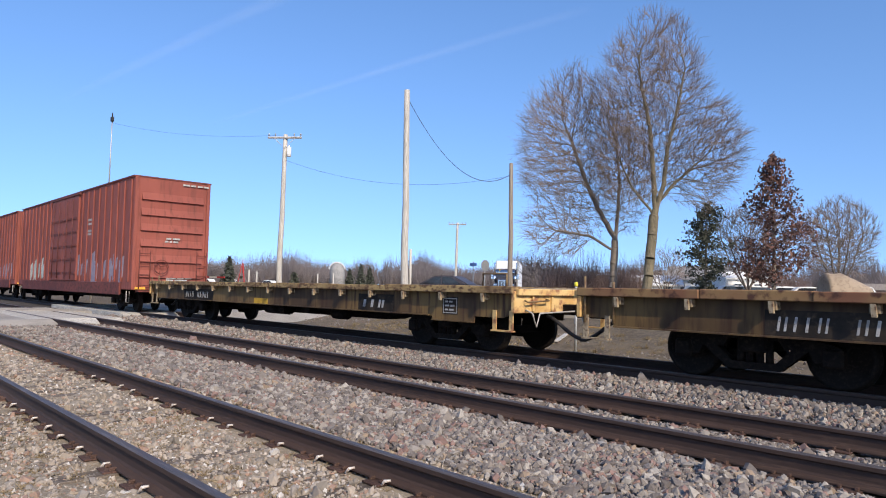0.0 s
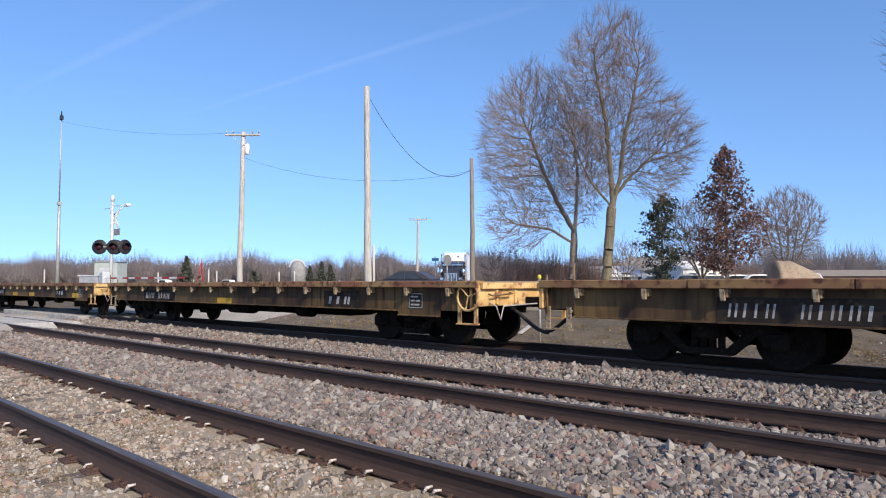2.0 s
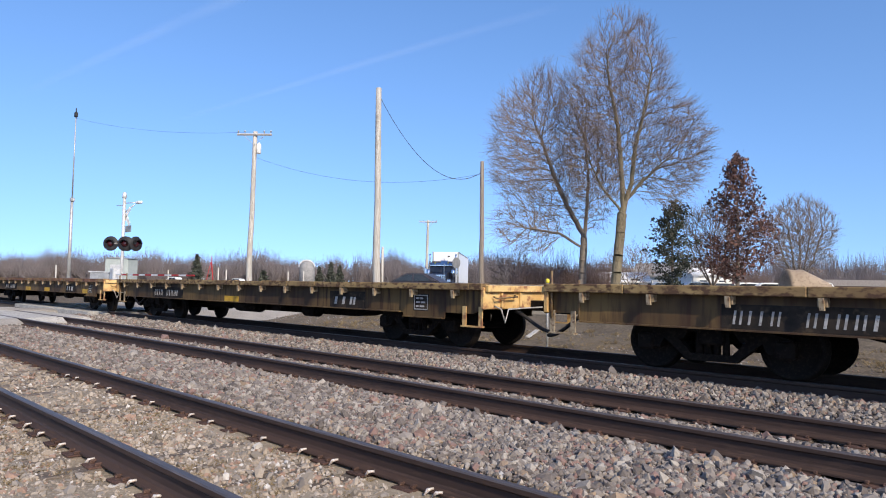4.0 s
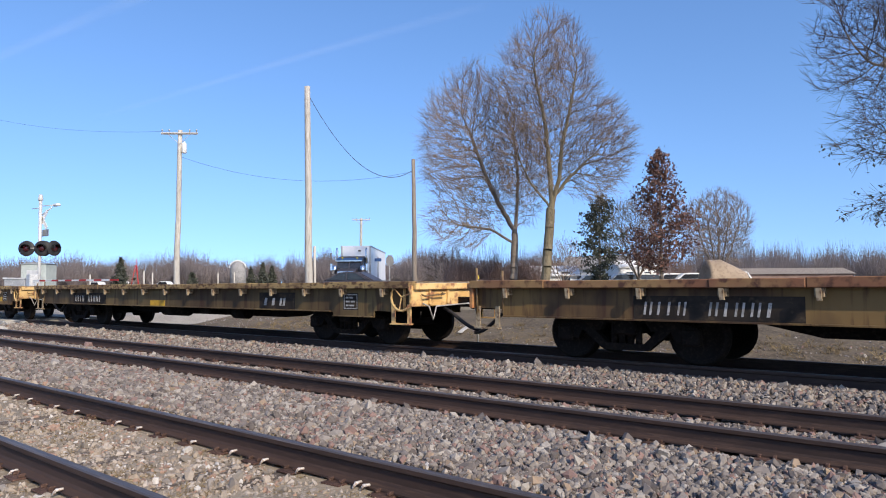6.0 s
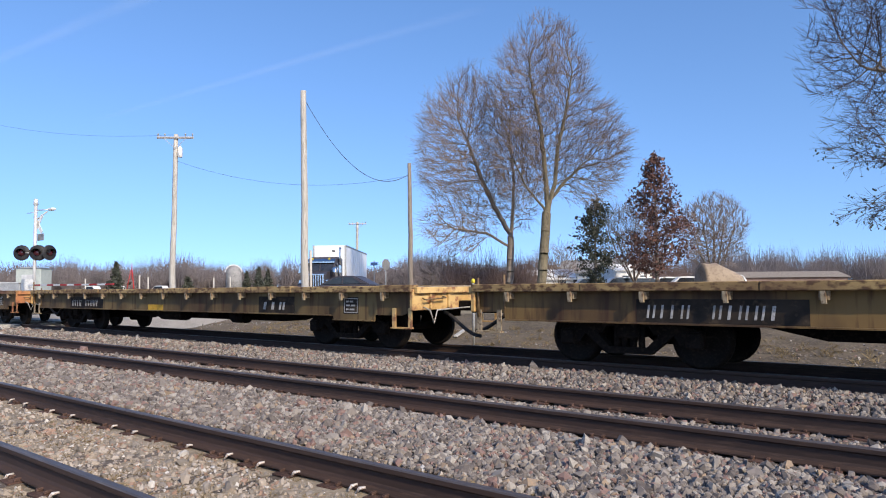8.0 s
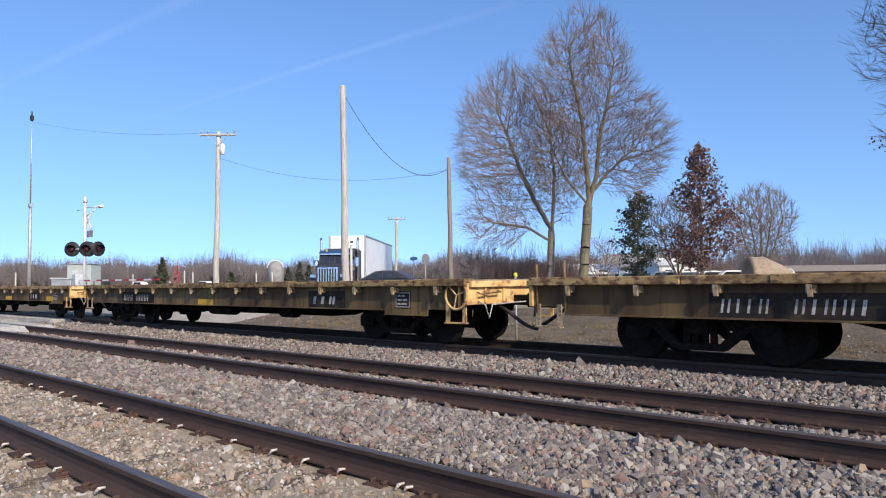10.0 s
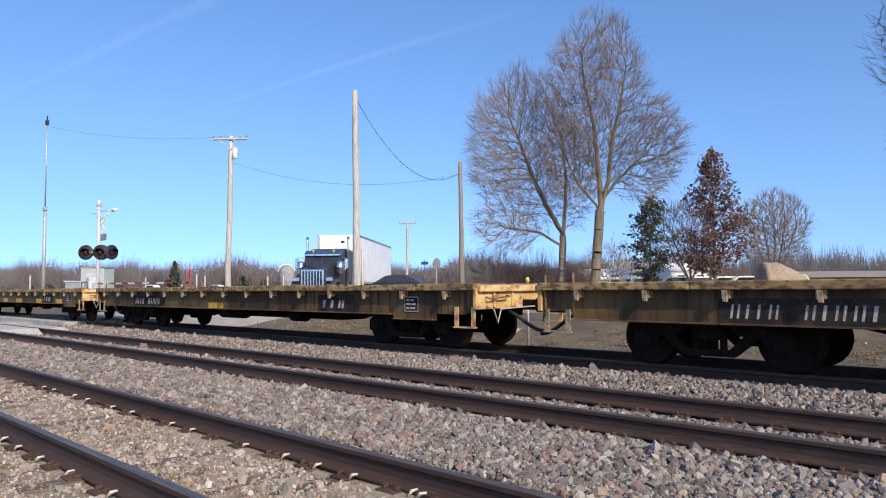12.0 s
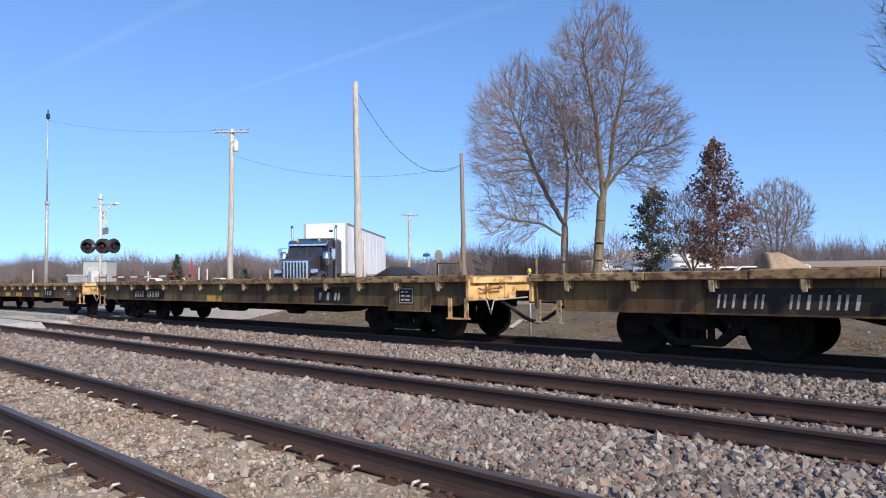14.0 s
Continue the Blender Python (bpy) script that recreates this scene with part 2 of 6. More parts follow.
    tan=surface("tan tarpaulin", (0.34, 0.265, 0.19), (0.29, 0.225, 0.16), 0.8, (0.25, 0.19, 0.135), 4.0, 0.9, bump=0.02),
    siding=surface("white house siding", (0.76, 0.75, 0.72), (0.68, 0.67, 0.64), 2.0, None, 10, 0.7),
    shingle=surface("grey shingles", (0.30, 0.29, 0.28), (0.22, 0.215, 0.21), 2.0, (0.36, 0.35, 0.33), 14, 0.9),
    wire=surface("cable", (0.05, 0.05, 0.055), (0.07, 0.07, 0.075), 3, None, 10, 0.7),
    amber=surface("amber marker plastic", (0.75, 0.60, 0.05), (0.65, 0.50, 0.05), 5, None, 20, 0.4),
    straw=surface("dry straw grass", (0.27, 0.205, 0.11), (0.19, 0.14, 0.075), 1.0, None, 8, 0.95, island=0.35),
    blue=surface("blue sign", (0.12, 0.22, 0.42), (0.10, 0.19, 0.36), 5, None, 20, 0.5),
)


# ---------------------------------------------------------------- mesh helpers
def mesh_of(name, bm, *mats):
    me = bpy.data.meshes.new(name)
    bm.to_mesh(me)
    bm.free()
    for m in mats:
        me.materials.append(m)
    return me


def part(name, bm, material, parent=None, label="", at=None):
    """Links a bmesh as one mesh object under a thing or a part."""
    mats = material if isinstance(material, (list, tuple)) else [material]
    ob = new(name, mesh_of(name, bm, *mats))
    if parent is not None:
        ob.parent = parent
    if at is not None:
        ob.matrix_basis = at
    if label:
        ob["label"] = label
    return ob


def again(name, mesh, parent, at):
    """One more object on an existing mesh."""
    ob = new(name, mesh)
    ob.parent = parent
    ob.matrix_basis = at
    return ob


def thing(name, label, category, at=None, group="", kind=""):
    e = new(name)
    e.empty_display_size = 0.2
    if at is not None:
        e.matrix_basis = at
    return tagged(e, label, category, group, kind)


def box(bm, x0, x1, y0, y1, z0, z1, mi=0, bevel=0.0):
    vs = [bm.verts.new(p) for p in ((x0, y0, z0), (x1, y0, z0), (x1, y1, z0), (x0, y1, z0), (x0, y0, z1), (x1, y0, z1), (x1, y1, z1), (x0, y1, z1))]
    fs = [bm.faces.new([vs[i] for i in q]) for q in ((3, 2, 1, 0), (4, 5, 6, 7), (0, 1, 5, 4), (1, 2, 6, 5), (2, 3, 7, 6), (3, 0, 4, 7))]
    for f in fs:
        f.material_index = mi
    if bevel:
        es = list({e for f in fs for e in f.edges})
        bmesh.ops.bevel(bm, geom=es, offset=bevel, segments=1, affect="EDGES", profile=0.5)
    return bm


def tube(bm, pts, radii, sides=8, mi=0, cap=True):
    """A tapered tube through pts."""
    pts = [Vector(p) for p in pts]
    if isinstance(radii, (int, float)):
        radii = [radii] * len(pts)
    rings = []
    for i, p in enumerate(pts):
        d = (pts[min(i + 1, len(pts) - 1)] - pts[max(i - 1, 0)])
        d = d.normalized() if d.length > 1e-9 else Vector((0, 0, 1))
        u = d.cross(Vector((0, 0, 1)) if abs(d.z) < 0.9 else Vector((1, 0, 0))).normalized()
        v = d.cross(u)
        rings.append([bm.verts.new(p + (u * math.cos(2 * math.pi * k / sides) + v * math.sin(2 * math.pi * k / sides)) * radii[i]) for k in range(sides)])
    for a, b in zip(rings, rings[1:]):
        for k in range(sides):
            f = bm.faces.new((a[k], a[(k + 1) % sides], b[(k + 1) % sides], b[k]))
            f.material_index = mi
            f.smooth = sides > 5
    if cap:
        for r in (rings[0][::-1], rings[-1]):
            f = bm.faces.new(r)
            f.material_index = mi
    bmesh.ops.recalc_face_normals(bm, faces=bm.faces)
    return bm


def prism(bm, outline, y0, y1, mi=0):
    """Extrudes an outline in x and z between y0 and y1."""
    a = [bm.verts.new((x, y0, z)) for x, z in outline]
    b = [bm.verts.new((x, y1, z)) for x, z in outline]
    n = len(outline)
    fs = [bm.faces.new(a), bm.faces.new(b[::-1])]
    for i in range(n):
        fs.append(bm.faces.new((a[(i + 1) % n], a[i], b[i], b[(i + 1) % n])))
    for f in fs:
        f.material_index = mi
    bmesh.ops.recalc_face_normals(bm, faces=fs)
    return bm


def lathe(bm, profile, sides=24, axis="y", mi=0):
    """Turns a profile of (radius, along) about the axis."""
    rings = []
    for r, s in profile:
        ring = []
        for k in range(sides):
            c, d = r * math.cos(2 * math.pi * k / sides), r * math.sin(2 * math.pi * k / sides)
            ring.append(bm.verts.new((c, s, d) if axis == "y" else ((s, c, d) if axis == "x" else (c, d, s))))
        rings.append(ring)
    for a, b in zip(rings, rings[1:]):
        for k in range(sides):
            f = bm.faces.new((a[k], a[(k + 1) % sides], b[(k + 1) % sides], b[k]))
            f.material_index = mi
            f.smooth = True
    for r in (rings[0], rings[-1]):
        bm.faces.new(r).material_index = mi
    bmesh.ops.recalc_face_normals(bm, faces=bm.faces)
    return bm


def raw_mesh(name, verts, tris, material):
    """A mesh from numpy vertices and triangles."""
    me = bpy.data.meshes.new(name)
    me.vertices.add(len(verts))
    me.vertices.foreach_set("co", np.asarray(verts, np.float32).ravel())
    n = len(tris)
    me.loops.add(n * 3)
    me.loops.foreach_set("vertex_index", np.asarray(tris, np.int32).ravel())
    me.polygons.add(n)
    me.polygons.foreach_set("loop_start", np.arange(0, 3 * n, 3, dtype=np.int32))
    me.update(calc_edges=True)
    me.validate()
    me.materials.append(material)
    me.shade_flat()
    return me


# ---------------------------------------------------------------- ground and tracks
GAUGE = 1.505
TRACKS = dict(siding=(2.99, -0.215), middle=(7.38, -0.235), train=(11.0, -0.12))   # centre line y, rail top z

PROFILE = [(-3000, -0.6), (-40, -0.6), (0.0, -0.45), (1.2, -0.45), (4.2, -0.44), (4.8, -0.455), (5.6, -0.475), (6.2, -0.475), (8.5, -0.475), (8.75, -0.455), (9.15, -0.37),
           (9.55, -0.30), (9.9, -0.285), (10.15, -0.325), (12.3, -0.345), (12.8, -0.38), (13.4, -0.55), (14.2, -0.68), (15.6, -0.62), (16.5, -0.50), (19, -0.25), (24, 0.28), (40, 0.3), (120, 0.3), (3000, 0.3)]


def ground_z(y):
    return float(np.interp(y, [p[0] for p in PROFILE], [p[1] for p in PROFILE]))


def build_ground():
    xs = [-3000, -900, -300, -120, -80, -60] + list(np.arange(-50, 12, 0.5)) + [20, 40, 80, 200, 900, 3000]
    ys = sorted(set([p[0] for p in PROFILE] + list(np.arange(-2, 24, 0.25)) + [28, 34, 50, 80, 200, 600]))
    bm = bmesh.new()
    grid = []
    for y in ys:
        row = []
        for x in xs:
            z = ground_z(y)
            if -3 < y < 30 and -50 <= x <= 12:
                z += 0.025 * noise.noise((x * 0.9, y * 0.9, 0)) + (0.06 * noise.noise((x * 0.5, y * 0.5, 5)) if y > 13.5 else 0)
            row.append(bm.verts.new((x, y, z)))
        grid.append(row)
    for j in range(len(ys) - 1):
        ym = (ys[j] + ys[j + 1]) / 2
        mi = 1 if 0.0 < ym < 4.5 else (2 if 4.5 < ym < 12.9 else (3 if 12.9 < ym < 22 else 0))
        for i in range(len(xs) - 1):
            f = bm.faces.new((grid[j][i], grid[j][i + 1], grid[j + 1][i + 1], grid[j + 1][i]))
            f.material_index = mi
            f.smooth = True
    g = part("ground", bm, [M["ground"], M["dirt"], M["bed"], M["bank"], M["under"]])
    return tagged(g, "flat ground with ballast beds and dry brown grass", "ground", kind="structure")


build_ground()


def rail_mesh(x0, x1):
    """A flat-bottomed rail: foot, web and rounded head, rail top at z 0."""
    prof = [(-0.075, -0.204), (0.075, -0.204), (0.075, -0.190), (0.020, -0.168), (0.009, -0.145), (0.009, -0.062), (0.034, -0.044), (0.036, -0.010), (0.026, 0.0),
            (-0.026, 0.0), (-0.036, -0.010), (-0.034, -0.044), (-0.009, -0.062), (-0.009, -0.145), (-0.020, -0.168), (-0.075, -0.190)]
    bm = bmesh.new()
    a = [bm.verts.new((x0, y, z)) for y, z in prof]
    b = [bm.verts.new((x1, y, z)) for y, z in prof]
    n = len(prof)
    for i in range(n):
        f = bm.faces.new((a[i], a[(i + 1) % n], b[(i + 1) % n], b[i]))
        f.material_index = 1 if 7 <= i <= 9 else 0
    bm.faces.new(a)
    bm.faces.new(b)
    bmesh.ops.recalc_face_normals(bm, faces=bm.faces)
    return mesh_of("rail", bm, M["railside"], M["railtop"])


def tie_mesh():
    bm = bmesh.new()
    box(bm, -0.115, 0.115, -1.3, 1.3, -0.39, -0.222, bevel=0.012)
    for v in bm.verts:
        v.co.z += 0.006 * noise.noise(v.co * 3)
    return mesh_of("tie", bm, M["tie"])


def plate_mesh():
    bm = bmesh.new()
    box(bm, -0.10, 0.10, -0.17, 0.17, -0.222, -0.205, bevel=0.004)
    for sx in (-0.065, 0.065):                # spike heads that hold the foot
        for sy in (-0.088, 0.088):
            box(bm, sx - 0.016, sx + 0.016, sy - 0.028, sy + 0.028, -0.205, -0.178, bevel=0.005)
    return mesh_of("tie_plate", bm, M["plate"])


def anchor_mesh():
    """A spring anchor clipped round the rail foot beside a tie."""
    bm = bmesh.new()
    tube(bm, [(-0.02, -0.13, -0.215), (0.0, -0.115, -0.178), (0.03, -0.075, -0.172)], [0.010, 0.014, 0.010], 6)
    return mesh_of("rail_anchor", bm, M["anchor"])


def build_track(name, label, spacing, x_ties, anchors):
    yc, zt = TRACKS[name]
    e = thing("railway_track", label, "railway track", pose(0, yc, zt), group="railway tracks", kind="structure")
    rm = rail_mesh(-400, 120)
    for s in (-1, 1):
        again("rail", rm, e, pose(0, s * GAUGE / 2, 0))
    tm, pm, am = tie_mesh(), plate_mesh(), anchor_mesh()
    rng = random.Random(name)
    x = x_ties[0]
    while x < x_ties[1]:
        dx = rng.uniform(-0.02, 0.02)
        again("tie", tm, e, pose(x + dx, rng.uniform(-0.05, 0.05), rng.uniform(-0.012, 0.004), 0, 0, rng.uniform(-1, 1)))
        for s in (-1, 1):
            again("tie_plate", pm, e, pose(x + dx, s * GAUGE / 2, 0, 0, 0, rng.uniform(-3, 3)))
            if anchors and x > -13 and rng.random() < 0.72:
                again("rail_anchor", am, e, pose(x + dx + rng.choice((0.13, 0.15, 0.2, -0.16)), s * GAUGE / 2, rng.uniform(-0.008, 0.006), 0, 0, rng.uniform(-24, 24)))
        x += spacing
    return e


build_track("siding", "rusty siding rails half sunk in gravel and dirt", 0.545, (-16, 1.5), True)
build_track("middle", "dark worn main line rails on timber ties", 0.53, (-27, 3.5), False)
build_track("train", "main line rails beneath the passing train", 0.53, (-28.8, 6), False)


def rock_shapes(rng, count):
    """Convex, angular stones of unit size."""
    t = (1 + 5 ** 0.5) / 2
    v = np.array([(-1, t, 0), (1, t, 0), (-1, -t, 0), (1, -t, 0), (0, -1, t), (0, 1, t), (0, -1, -t), (0, 1, -t), (t, 0, -1), (t, 0, 1), (-t, 0, -1), (-t, 0, 1)]) / 1.9
    f = np.array([(0, 11, 5), (0, 5, 1), (0, 1, 7), (0, 7, 10), (0, 10, 11), (1, 5, 9), (5, 11, 4), (11, 10, 2), (10, 7, 6), (7, 1, 8),
                  (3, 9, 4), (3, 4, 2), (3, 2, 6), (3, 6, 8), (3, 8, 9), (4, 9, 5), (2, 4, 11), (6, 2, 10), (8, 6, 7), (9, 8, 1)])
    out = []
    for _ in range(count):
        w = v * rng.uniform(0.66, 1.2, (12, 1)) + rng.normal(0, 0.15, (12, 3))
        out.append(w * rng.uniform(0.62, 1.35, 3) * [1, 1, 0.85])
    return out, f


def scatter(name, label, material, zones, seed):
    """Stones over zones of (x0, x1, y0, y1, per square metre, size, sink)."""
    rng = np.random.default_rng(seed)
    shapes, faces = rock_shapes(rng, 24)
    rails = [c + s * GAUGE / 2 for c, _ in TRACKS.values() for s in (-1, 1)]
    V, F, base = [], [], 0
    for x0, x1, y0, y1, dens, size, sink in zones:
        n = int((x1 - x0) * (y1 - y0) * dens)
        px, py = rng.uniform(x0, x1, n), rng.uniform(y0, y1, n)
        pz = np.interp(py, [p[0] for p in PROFILE], [p[1] for p in PROFILE])
        sc = size * rng.lognormal(0, 0.34, n)
        for i in range(n):
            near = min(abs(py[i] - r) for r in rails)
            if near < 0.13:
                continue
            w = shapes[rng.integers(24)]
            a, b = rng.uniform(0, 6.283, 2)
            ca, sa, cb, sb = math.cos(a), math.sin(a), math.cos(b), math.sin(b)
            r = np.array(((ca, -sa * cb, sa * sb), (sa, ca * cb, -ca * sb), (0, sb, cb)))
            s = sc[i] * (0.7 if near < 0.2 else 1)
            V.append(w @ r.T * s * 0.5 + (px[i], py[i], pz[i] + s * sink + 0.02 * (rng.random() if sink > 0.1 else 0)))
            F.append(faces + base)
            base += 12
    ob = new(name, raw_mesh(name, np.concatenate(V), np.concatenate(F), material))
    return tagged(ob, label, "gravel", kind="stuff")


scatter("ballast_stones", "grey and pinkish crushed stone ballast", M["stone"],
        [(-8, 1.2, 4.4, 6.45, 1050, 0.049, 0.22), (-13, 2.0, 6.45, 8.3, 600, 0.045, 0.1), (-13, 3.0, 8.3, 10.15, 900, 0.049, 0.22), (-13, -8, 4.4, 6.45, 760, 0.051, 0.22), (-29.5, -13, 4.4, 8.3, 330, 0.056, 0.2), (-30.5, -13, 8.3, 10.15, 430, 0.056, 0.2), (-24, 3, 10.4, 12.9, 120, 0.05, 0.1)], 3)
scatter("siding_gravel", "fine brownish gravel trodden into dirt", M["stone2"],
        [(-8.5, 0.6, 1.0, 4.55, 640, 0.030, 0.06), (-8.5, 0.6, 1.0, 4.55, 70, 0.052, 0.10), (-20, -8.5, 1.0, 4.55, 190, 0.045, 0.1)], 5)

scatter("bank_rubble", "loose brown rubble and litter on the bank", M["stone"], [(-30, 6, 12.9, 18.5, 26, 0.042, 0.06)], 9)


def ribbon(centre, width, thick, lift=0.0):
    """A road slab along centre points (x, y, z)."""
    bm = bmesh.new()
    rings = []
    for i, p in enumerate(centre):
        a, b = Vector(centre[max(i - 1, 0)]), Vector(centre[min(i + 1, len(centre) - 1)])
        d = (b - a)
        d.z = 0
        d.normalize()
        n = Vector((-d.y, d.x, 0)) * width / 2
        p = Vector(p) + Vector((0, 0, lift))
        rings.append([bm.verts.new(q) for q in (p - n, p + n, p + n * 1.32 - Vector((0, 0, thick)), p - n * 1.32 - Vector((0, 0, thick)))])
    for a, b in zip(rings, rings[1:]):
        for k in range(4):
            bm.faces.new((a[k], a[(k + 1) % 4], b[(k + 1) % 4], b[k]))
    bm.faces.new(rings[0])
    bm.faces.new(rings[-1])
    bmesh.ops.recalc_face_normals(bm, faces=bm.faces)
    return bm


ROAD = [(-27, -60, -0.5), (-29, -20, -0.42), (-31, -6, -0.36), (-32.0, 1.0, -0.26), (-32.7, 5.75, -0.25)]
ROAD2 = [(-33.4, 9.0, -0.23), (-33.9, 9.4, -0.16)]
ROAD3 = [(-34.3, 12.6, -0.15), (-34.6, 18, -0.05), (-34.2, 24, 0.30), (-36.5, 30, 0.34), (-41.5, 38, 0.35), (-47, 47, 0.35), (-53, 58, 0.35), (-72, 95, 0.35), (-110, 170, 0.35)]
for line, nm in ((ROAD, "near"), (ROAD2, "between"), (ROAD3, "far")):
    tagged(part("road", ribbon(line, 11.0, 0.45), M["asphalt"]), "worn pale grey asphalt road at the level crossing", "road", kind="structure")


def crossing_panels(track, x0, x1):
    yc, zt = TRACKS[track]
    e = thing("crossing_panels", "pale worn concrete level crossing panels", "level crossing", pose(0, yc, zt), group="crossing panels", kind="structure")
    n = 4
    for y0, y1 in ((-1.55, -0.80), (-0.67, 0.67), (0.80, 1.55)):
        for i in range(n):
            a, b = x0 + (x1 - x0) * i / n, x0 + (x1 - x0) * (i + 1) / n
            bm = bmesh.new()
            box(bm, a + 0.012, b - 0.012, y0, y1, -0.26, -0.012, bevel=0.012)
            part("panel", bm, M["concrete"], e)
            if i == n - 1:                    # sloped end piece
                bm = bmesh.new()
                prism(bm, [(b + 0.002, -0.26), (b + 0.002, -0.03), (b + 0.5, -0.17), (b + 0.5, -0.26)], y0 + 0.02, y1 - 0.02)
                part("end_ramp", bm, M["concrete"], e)
    return e


crossing_panels("middle", -38.5, -27.4)
crossing_panels("train", -40.0, -29.2)
crossing_panels("siding", -38.5, -28.0)


# ---------------------------------------------------------------- the train
SPEED = 19.31
PITCH = 19.31
HALF = 8.96            # half the length of a flatcar
TRUCK_X = 6.3
AXLE = 1.02
WHEEL_R = 0.432
LIFT = 0.115            # of the car bodies over their trucks
WHEELSETS = []
SLACK = ((0, 5, 7, 10, 11, 14), (0.2, 0.06, 0.02, 0.46, 0.48, 0.16))      # the train runs a little unevenly: seconds, metres


def wheelset_bm():
    bm = bmesh.new()
    for s in (-1, 1):
        y = s * 0.72
        prof = [(0.06, y - s * 0.02), (0.12, y - s * 0.05), (0.33, y - s * 0.01), (0.37, y - s * 0.055), (WHEEL_R + 0.026, y - s * 0.055), (WHEEL_R + 0.022, y - s * 0.035),
                (WHEEL_R, y - s * 0.022), (WHEEL_R - 0.006, y + s * 0.075), (0.37, y + s * 0.075), (0.34, y + s * 0.03), (0.12, y + s * 0.055), (0.09, y + s * 0.06)]
        lathe(bm, prof, 28)
    lathe(bm, [(0.085, -0.72), (0.075, 0), (0.085, 0.72)], 12)
    for s in (-1, 1):
        lathe(bm, [(0.07, s * 0.74), (0.07, s * 1.05)], 12)
        for k in range(3):                     # cap bolts, so that the turning shows
            a = k * 2 * math.pi / 3
            box(bm, 0.045 * math.cos(a) - 0.012, 0.045 * math.cos(a) + 0.012, s * 1.05 - 0.012, s * 1.05 + 0.012, 0.045 * math.sin(a) - 0.012, 0.045 * math.sin(a) + 0.012)
    return bm


def side_frame_bm(s):
    """Cast truck side frame with a window for the springs."""
    bm = bmesh.new()
    y0, y1 = s * 0.93, s * 1.07
    y0, y1 = min(y0, y1), max(y0, y1)
    prism(bm, [(-1.12, 0.36), (-0.80, 0.36), (-0.72, 0.50), (-0.42, 0.50), (-0.34, 0.62), (0.34, 0.62), (0.42, 0.50), (0.72, 0.50), (0.80, 0.36), (1.12, 0.36),
               (1.14, 0.56), (0.95, 0.62), (0.45, 0.72), (-0.45, 0.72), (-0.95, 0.62), (-1.14, 0.56)], y0, y1)
    prism(bm, [(-0.72, 0.50), (-0.36, 0.20), (0.36, 0.20), (0.72, 0.50), (0.50, 0.50), (0.30, 0.30), (-0.30, 0.30), (-0.50, 0.50)], y0, y1)
    for x in (-0.2, -0.07, 0.07, 0.2):        # spring nest
        lathe_at = [(0.055, 0.30), (0.055, 0.62)]
        rings = bmesh.new()
        lathe(rings, lathe_at, 8, axis="z")
        bmesh.ops.translate(rings, verts=rings.verts, vec=(x, s * 1.0, 0))
        tmp = bpy.data.meshes.new("spring")
        rings.to_mesh(tmp)
        rings.free()
        bm.from_mesh(tmp)
        bpy.data.meshes.remove(tmp)
    for x in (-AXLE, AXLE):                   # bearing boxes
        box(bm, x - 0.13, x + 0.13, y0 - (0.05 if s < 0 else 0), y1 + (0.05 if s > 0 else 0), 0.31, 0.56, bevel=0.03)
    return bm


FLAT_MESH = {}


def shared(key, make, *mats):
    if key not in FLAT_MESH:
        FLAT_MESH[key] = mesh_of(key, make(), *mats)
    return FLAT_MESH[key]


def add_trucks(car, xs):
    for x in xs:
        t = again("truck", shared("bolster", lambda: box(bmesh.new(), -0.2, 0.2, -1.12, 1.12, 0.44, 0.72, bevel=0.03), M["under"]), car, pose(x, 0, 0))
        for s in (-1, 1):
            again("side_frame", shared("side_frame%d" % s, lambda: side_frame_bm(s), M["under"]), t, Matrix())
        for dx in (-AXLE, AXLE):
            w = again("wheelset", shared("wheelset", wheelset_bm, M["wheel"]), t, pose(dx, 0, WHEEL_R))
            WHEELSETS.append((w, dx))


def sill_outline(h):
    """Side sill plate: straight top, lower edge that steps up over the trucks."""
    return [(-HALF, 1.05), (-HALF, 0.70), (-HALF + 0.6, 0.70), (-HALF + 0.62, 0.56), (HALF - 2.3, 0.56), (HALF - 2.28, 0.47), (HALF - 1.1, 0.47), (HALF - 1.08, 0.60), (HALF - 0.35, 0.60), (HALF, 0.72), (HALF, 1.05)]


def coupler_bm(s):
    bm = bmesh.new()
    box(bm, min(s * (HALF - 0.3), s * (HALF + 0.35)), max(s * (HALF - 0.3), s * (HALF + 0.35)), -0.10, 0.10, 0.66, 0.86, bevel=0.02)
    a, b = s * (HALF + 0.33), s * (HALF + 0.74)
    box(bm, min(a, b), max(a, b), -0.17, 0.13, 0.62, 0.90, bevel=0.05)
    return bm


def hose_bm(s, sag):
    bm = bmesh.new()
    x0, x1 = s * (HALF - 0.1), s * (HALF + 0.75)
    pts = [(x0 + (x1 - x0) * u, -0.42 + 0.06 * u, 0.62 - sag * math.sin(math.pi * u * 0.5) ** 1.5 * 1.0 + 0.02) for u in np.linspace(0, 1, 9)]
    return tube(bm, pts, 0.036, 7)


